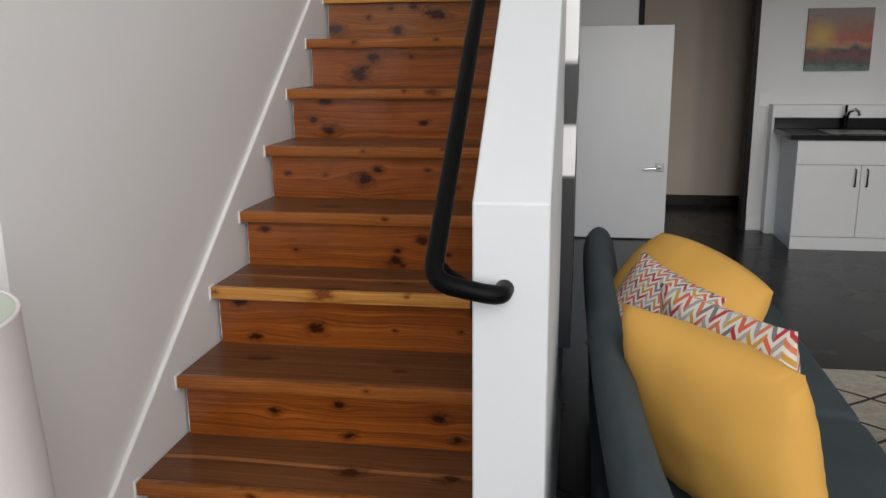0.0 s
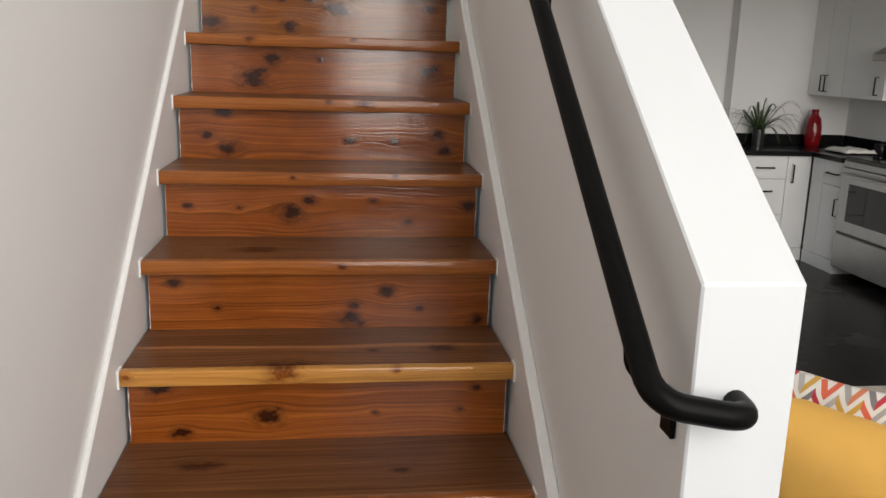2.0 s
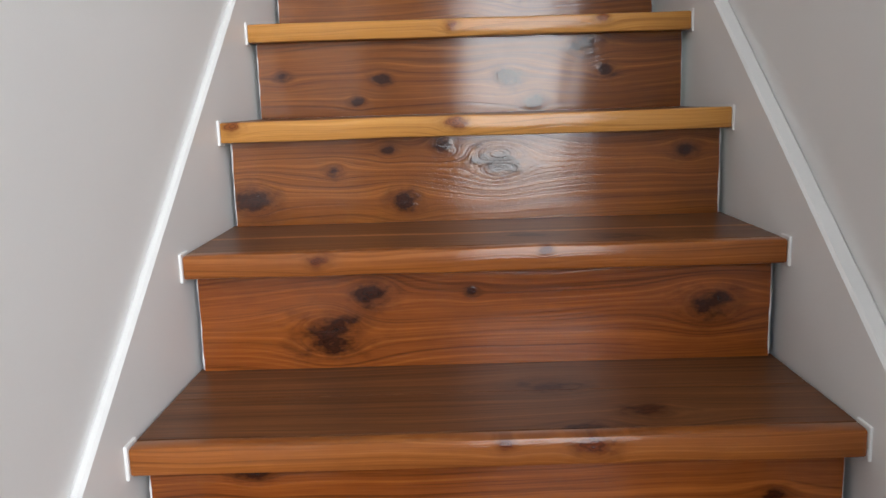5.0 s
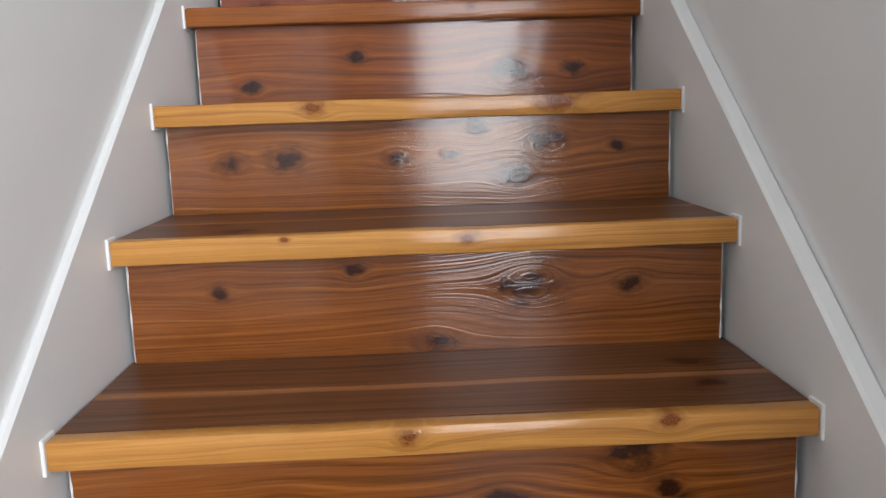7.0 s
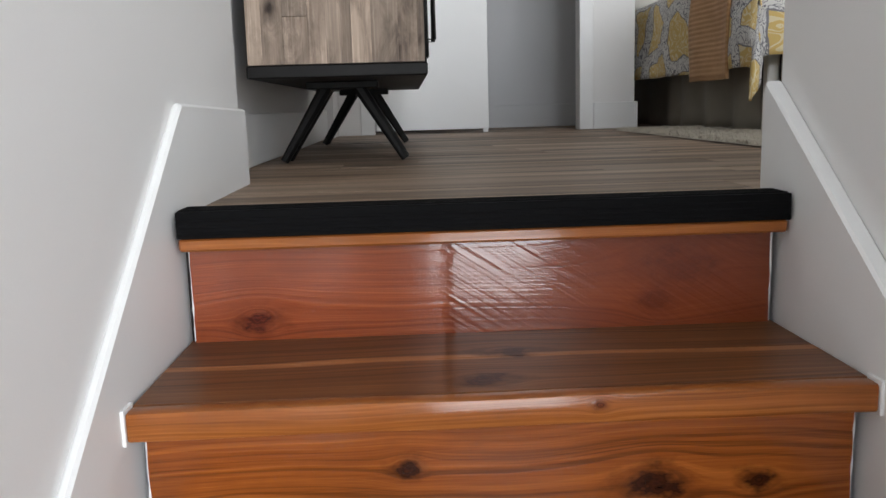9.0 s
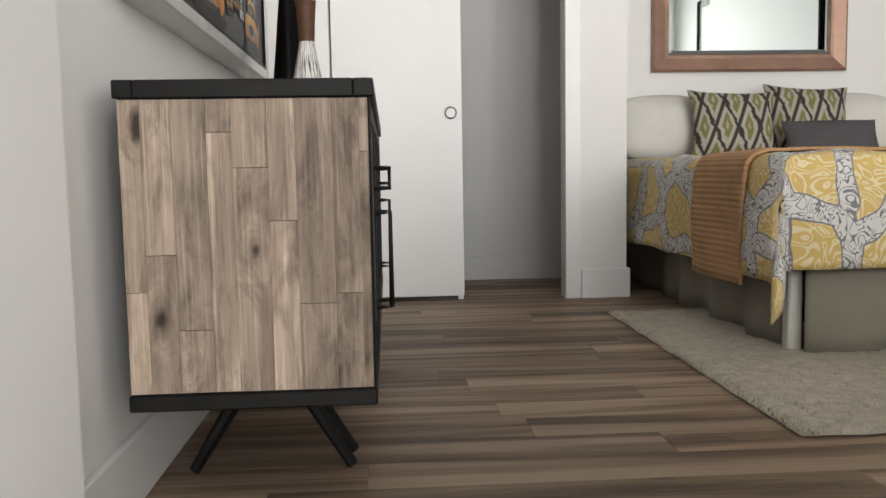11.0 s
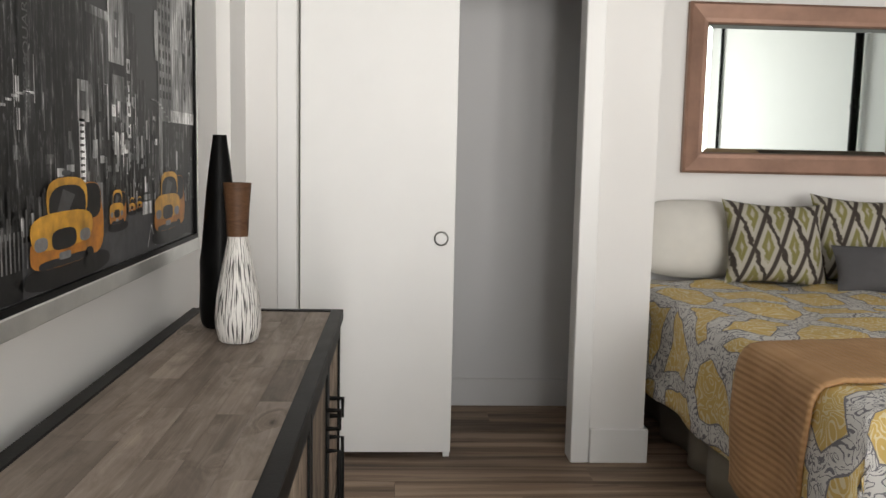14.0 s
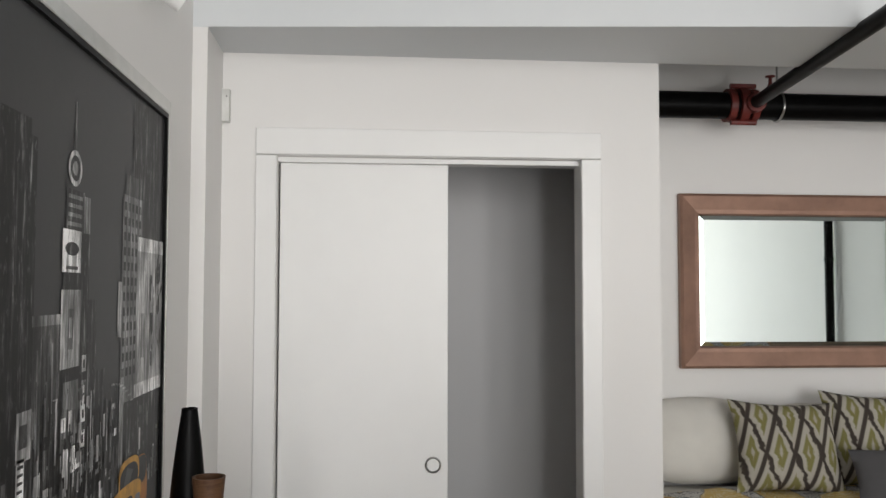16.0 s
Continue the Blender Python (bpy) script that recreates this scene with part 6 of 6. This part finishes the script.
od = tagged(thing("door_2", "", "", (1.015, 4.40, F)), "white flush door standing open, with a chrome lever", "door", kind="structure")
part("panel", boxes((0.0, 0.742, -0.02, 0.02, 0.01, 1.695), bevel=0.002), WHITE, od)
rose = part("rose", boxes((0.648, 0.712, -0.030, -0.0205, 0.560, 0.624), bevel=0.003), STEEL, od, "square chrome rose")
part("lever", tube(curve_pts([(0.68, -0.027, 0.592), (0.68, -0.07, 0.592), (0.555, -0.072, 0.585)], 4), 0.009, 10), CHROME, od, "chrome lever handle", soft=True)
part("latch_plate", boxes((0.7425, 0.7445, -0.012, 0.012, 0.55, 0.64)), CHROME, od)

sa = thing("splash_painting", "tall black-and-white abstract canvas on the stair wall", "painting", (1.0105, -0.1, 0.35))
bm = boxes((0.0, 0.035, 0.0, 1.8, 0.0, 1.5))
uvl = bm.loops.layers.uv.new("UVMap")
for f in bm.faces:
    for lp in f.loops:
        lp[uvl].uv = (lp.vert.co.y / 1.5, lp.vert.co.z / 1.5)
part("canvas", bm, SPLASH, sa)

# ---- the living area ----


def sofa():
    s = thing("sofa", "low teal-grey felt sofa with a rounded back on dark legs", "sofa", (1.45, 0.05, F))
    ox, oy = 1.45, 0.05
    ya, yb = -1.27, 1.28
    # backrest: rounded shell swept along its length, its ends sinking and curling forward
    bm = bmesh.new()
    rings = []
    n = 40
    for i in range(n + 1):
        t = i / n
        y = ya + (yb - ya) * t
        e = abs(2 * t - 1)
        top = 0.80 - 0.05 * e ** 4 - (0.22 if e > 0.999 else 0.0)
        curl = 0.05 * e ** 6
        ring = []
        for px_, pz in ((1.175, 0.24), (1.125, 0.45), (1.075, top - 0.09), (1.080, top - 0.03), (1.112, top), (1.152, top - 0.012), (1.185, top - 0.06), (1.205, top - 0.20), (1.240, 0.42), (1.265, 0.26)):
            ring.append(bm.verts.new((px_ + curl - ox + 0.06 * (1 - t) ** 2.5, y - oy, pz)))
        rings.append(ring)
    for a, b in zip(rings, rings[1:]):
        for k in range(len(a)):
            bm.faces.new((a[k], a[(k + 1) % len(a)], b[(k + 1) % len(a)], b[k]))
    bm.faces.new(rings[0])
    bm.faces.new(rings[-1])
    ob = part("backrest", bm, SOFA, s)
    ob.modifiers.new("round", 'SUBSURF').levels = 1
    smooth(ob, 80)
    part("seat_frame", boxes((1.12 - ox, 1.90 - ox, ya + 0.04 - oy, yb - 0.04 - oy, 0.17, 0.29), bevel=0.03, seg=3), SOFA, s)
    for a, b in ((ya + 0.05, 0.028), (0.032, yb - 0.05)):
        ob = part("seat_cushion", boxes((1.24 - ox, 1.93 - ox, a - oy, b - oy, 0.285, 0.43), bevel=0.045, seg=4), SOFA, s)
        smooth(ob, 50)
    for lx in (1.17, 1.84):
        for ly in (ya + 0.12, yb - 0.12):
            part("leg", tube([(lx - ox, ly - oy, 0.18), (lx - ox + (0.03 if lx > 1.5 else -0.03), ly - oy, 0.0)], 0.02, 10, radii=[0.022, 0.013]), DARKWOOD, s, "dark tapered leg", soft=True)
    return s


sofa()
SEAT = F + 0.43
cushion("mustard_cushion", "large plump mustard yellow cushion leaning on the sofa back", "cushion", 0.54, 0.51, 0.25, (1.458, -0.55, SEAT - 0.012), (19, 1, -52), YELLOW, "mustard cushions on the sofa", pinch=0.05, rounded=0.0, seed=11)
cushion("chevron_cushion", "chevron cushion in coral, grey and mustard on the sofa", "cushion", 0.48, 0.48, 0.18, (1.485, -0.35, SEAT - 0.01), (10, 0, -56), CHEVRON, "chevron cushions on the sofa", pinch=0.06, seed=12)
cushion("chevron_cushion", "chevron cushion in coral, grey and mustard leaning on a yellow one", "cushion", 0.40, 0.40, 0.17, (1.22, 0.33, SEAT - 0.01), (-30, 12, -50), CHEVRON, "chevron cushions on the sofa", pinch=0.06, seed=13)
cushion("mustard_cushion", "plump mustard yellow cushion at the sofa's far end", "cushion", 0.58, 0.46, 0.24, (1.31, 0.55, SEAT - 0.015), (-40, 14, -46), YELLOW, "mustard cushions on the sofa", rounded=0.1, pinch=-0.06, seed=14)

lr = thing("lattice_rug", "cream rug with dark hand-drawn lattice lines", "rug", (3.3, 0.2, F))
part("field", boxes((-1.1, 1.1, -1.9, 1.35, 0.0, 0.012), bevel=0.004), RUG, lr)
rnd = random.Random(21)
for k in range(16):
    for s in (-1, 1):
        c0 = -2.6 + k * 0.36
        pts = []
        for i in range(27):
            x = -1.09 + 2.18 * i / 26
            y = c0 + s * x * 0.75 + 0.35 * s + 0.025 * noise.noise(Vector((x * 4, k, s)))
            if -1.88 < y < 1.33:
                pts.append((x, y, 0.0125))
        if len(pts) > 3:
            bm = bmesh.new()
            pr = None
            for (x, y, z) in pts:
                a, b = bm.verts.new((x, y - 0.011, z)), bm.verts.new((x, y + 0.011, z))
                if pr:
                    bm.faces.new((pr[0], a, b, pr[1]))
                pr = (a, b)
            part("lattice_line", bm, LATTICE, lr, "dark drawn line")

ct = thing("coffee_table", "dark wooden coffee table with crossed black legs", "coffee table", (2.6, -0.25, F))
part("tabletop", boxes((-0.48, 0.48, -0.62, 0.60, 0.395, 0.425), bevel=0.004), DARKWOOD, ct)
for yy in (-0.5, 0.5):
    for s in (-1, 1):
        part("leg", tube([(-0.40 * s, yy + 0.012 * s, 0.393), (0.40 * s, yy + 0.012 * s, 0.014)], 0.016, 4), BLACKPAINT, ct, "black crossed leg")

lp_ = thing("floor_lamp", "floor lamp with a pale drum shade beside the stair", "lamp", (0.155, -1.62, F))
part("shade", lathe([(0.200, 1.183), (0.226, 0.64)], 48, True), SHADE, lp_, "pale linen drum shade", soft=True)
part("lining", lathe([(0.197, 1.183), (0.223, 0.64)], 48, True), LINING, lp_, "pale green shade lining", soft=True)
for zz, rr in ((1.181, 0.1985), (0.642, 0.2245)):
    part("shade_ring", tube([(rr * math.cos(k * math.pi / 20), rr * math.sin(k * math.pi / 20), zz) for k in range(41)], 0.003, 6), SHADE, lp_, soft=True)
part("diffuser", lathe([(0.0, 0.66), (0.220, 0.66), (0.220, 0.664), (0.0, 0.664)], 40, True), LINING, lp_, "pale diffuser disc")
for k in range(3):
    a = k * 2.094 + 0.4
    part("spoke", tube([(0, 0, 1.06), (0.1975 * math.cos(a), 0.1975 * math.sin(a), 1.172)], 0.0022, 6), IRON, lp_)
part("pole", tube([(0, 0, 0.02), (0, 0, 1.06)], 0.009, 10), STEEL, lp_, soft=True)
part("base", lathe([(0.0, 0.0), (0.11, 0.0), (0.11, 0.02), (0.02, 0.034), (0.0, 0.036)], 32, True), IRON, lp_, soft=True)

dp = thing("drain_pipe", "black vertical pipe on the tall room's white wall", "pipe", (6.42, 0.12, F))
part("pipe", tube([(0, 0, 0), (0, 0, TOP - F)], 0.055, 16), BLACKPAINT, dp, soft=True)
for zz in (1.2, 3.0, 4.6, 5.9):
    part("clamp", tube([(0, 0, zz), (0, 0, zz + 0.04)], 0.064, 16), IRON, dp, soft=True)

cd = thing("conduit", "thin black conduit with a bent top on a white wall", "pipe", (6.46, -4.65, 2.4))
part("tube", tube(curve_pts([(0, 0, 0), (0, 0, 3.72), (0, 0.22, 3.72)], 6), 0.03, 12), BLACKPAINT, cd, soft=True)
part("junction_box", boxes((-0.03, 0.04, 0.22, 0.46, 3.60, 3.84), bevel=0.006), SILVER, cd, "grey metal junction box")
for zz in (0.6, 2.2):
    part("clamp", tube([(0, 0, zz), (0, 0, zz + 0.03)], 0.038, 12), IRON, cd, soft=True)
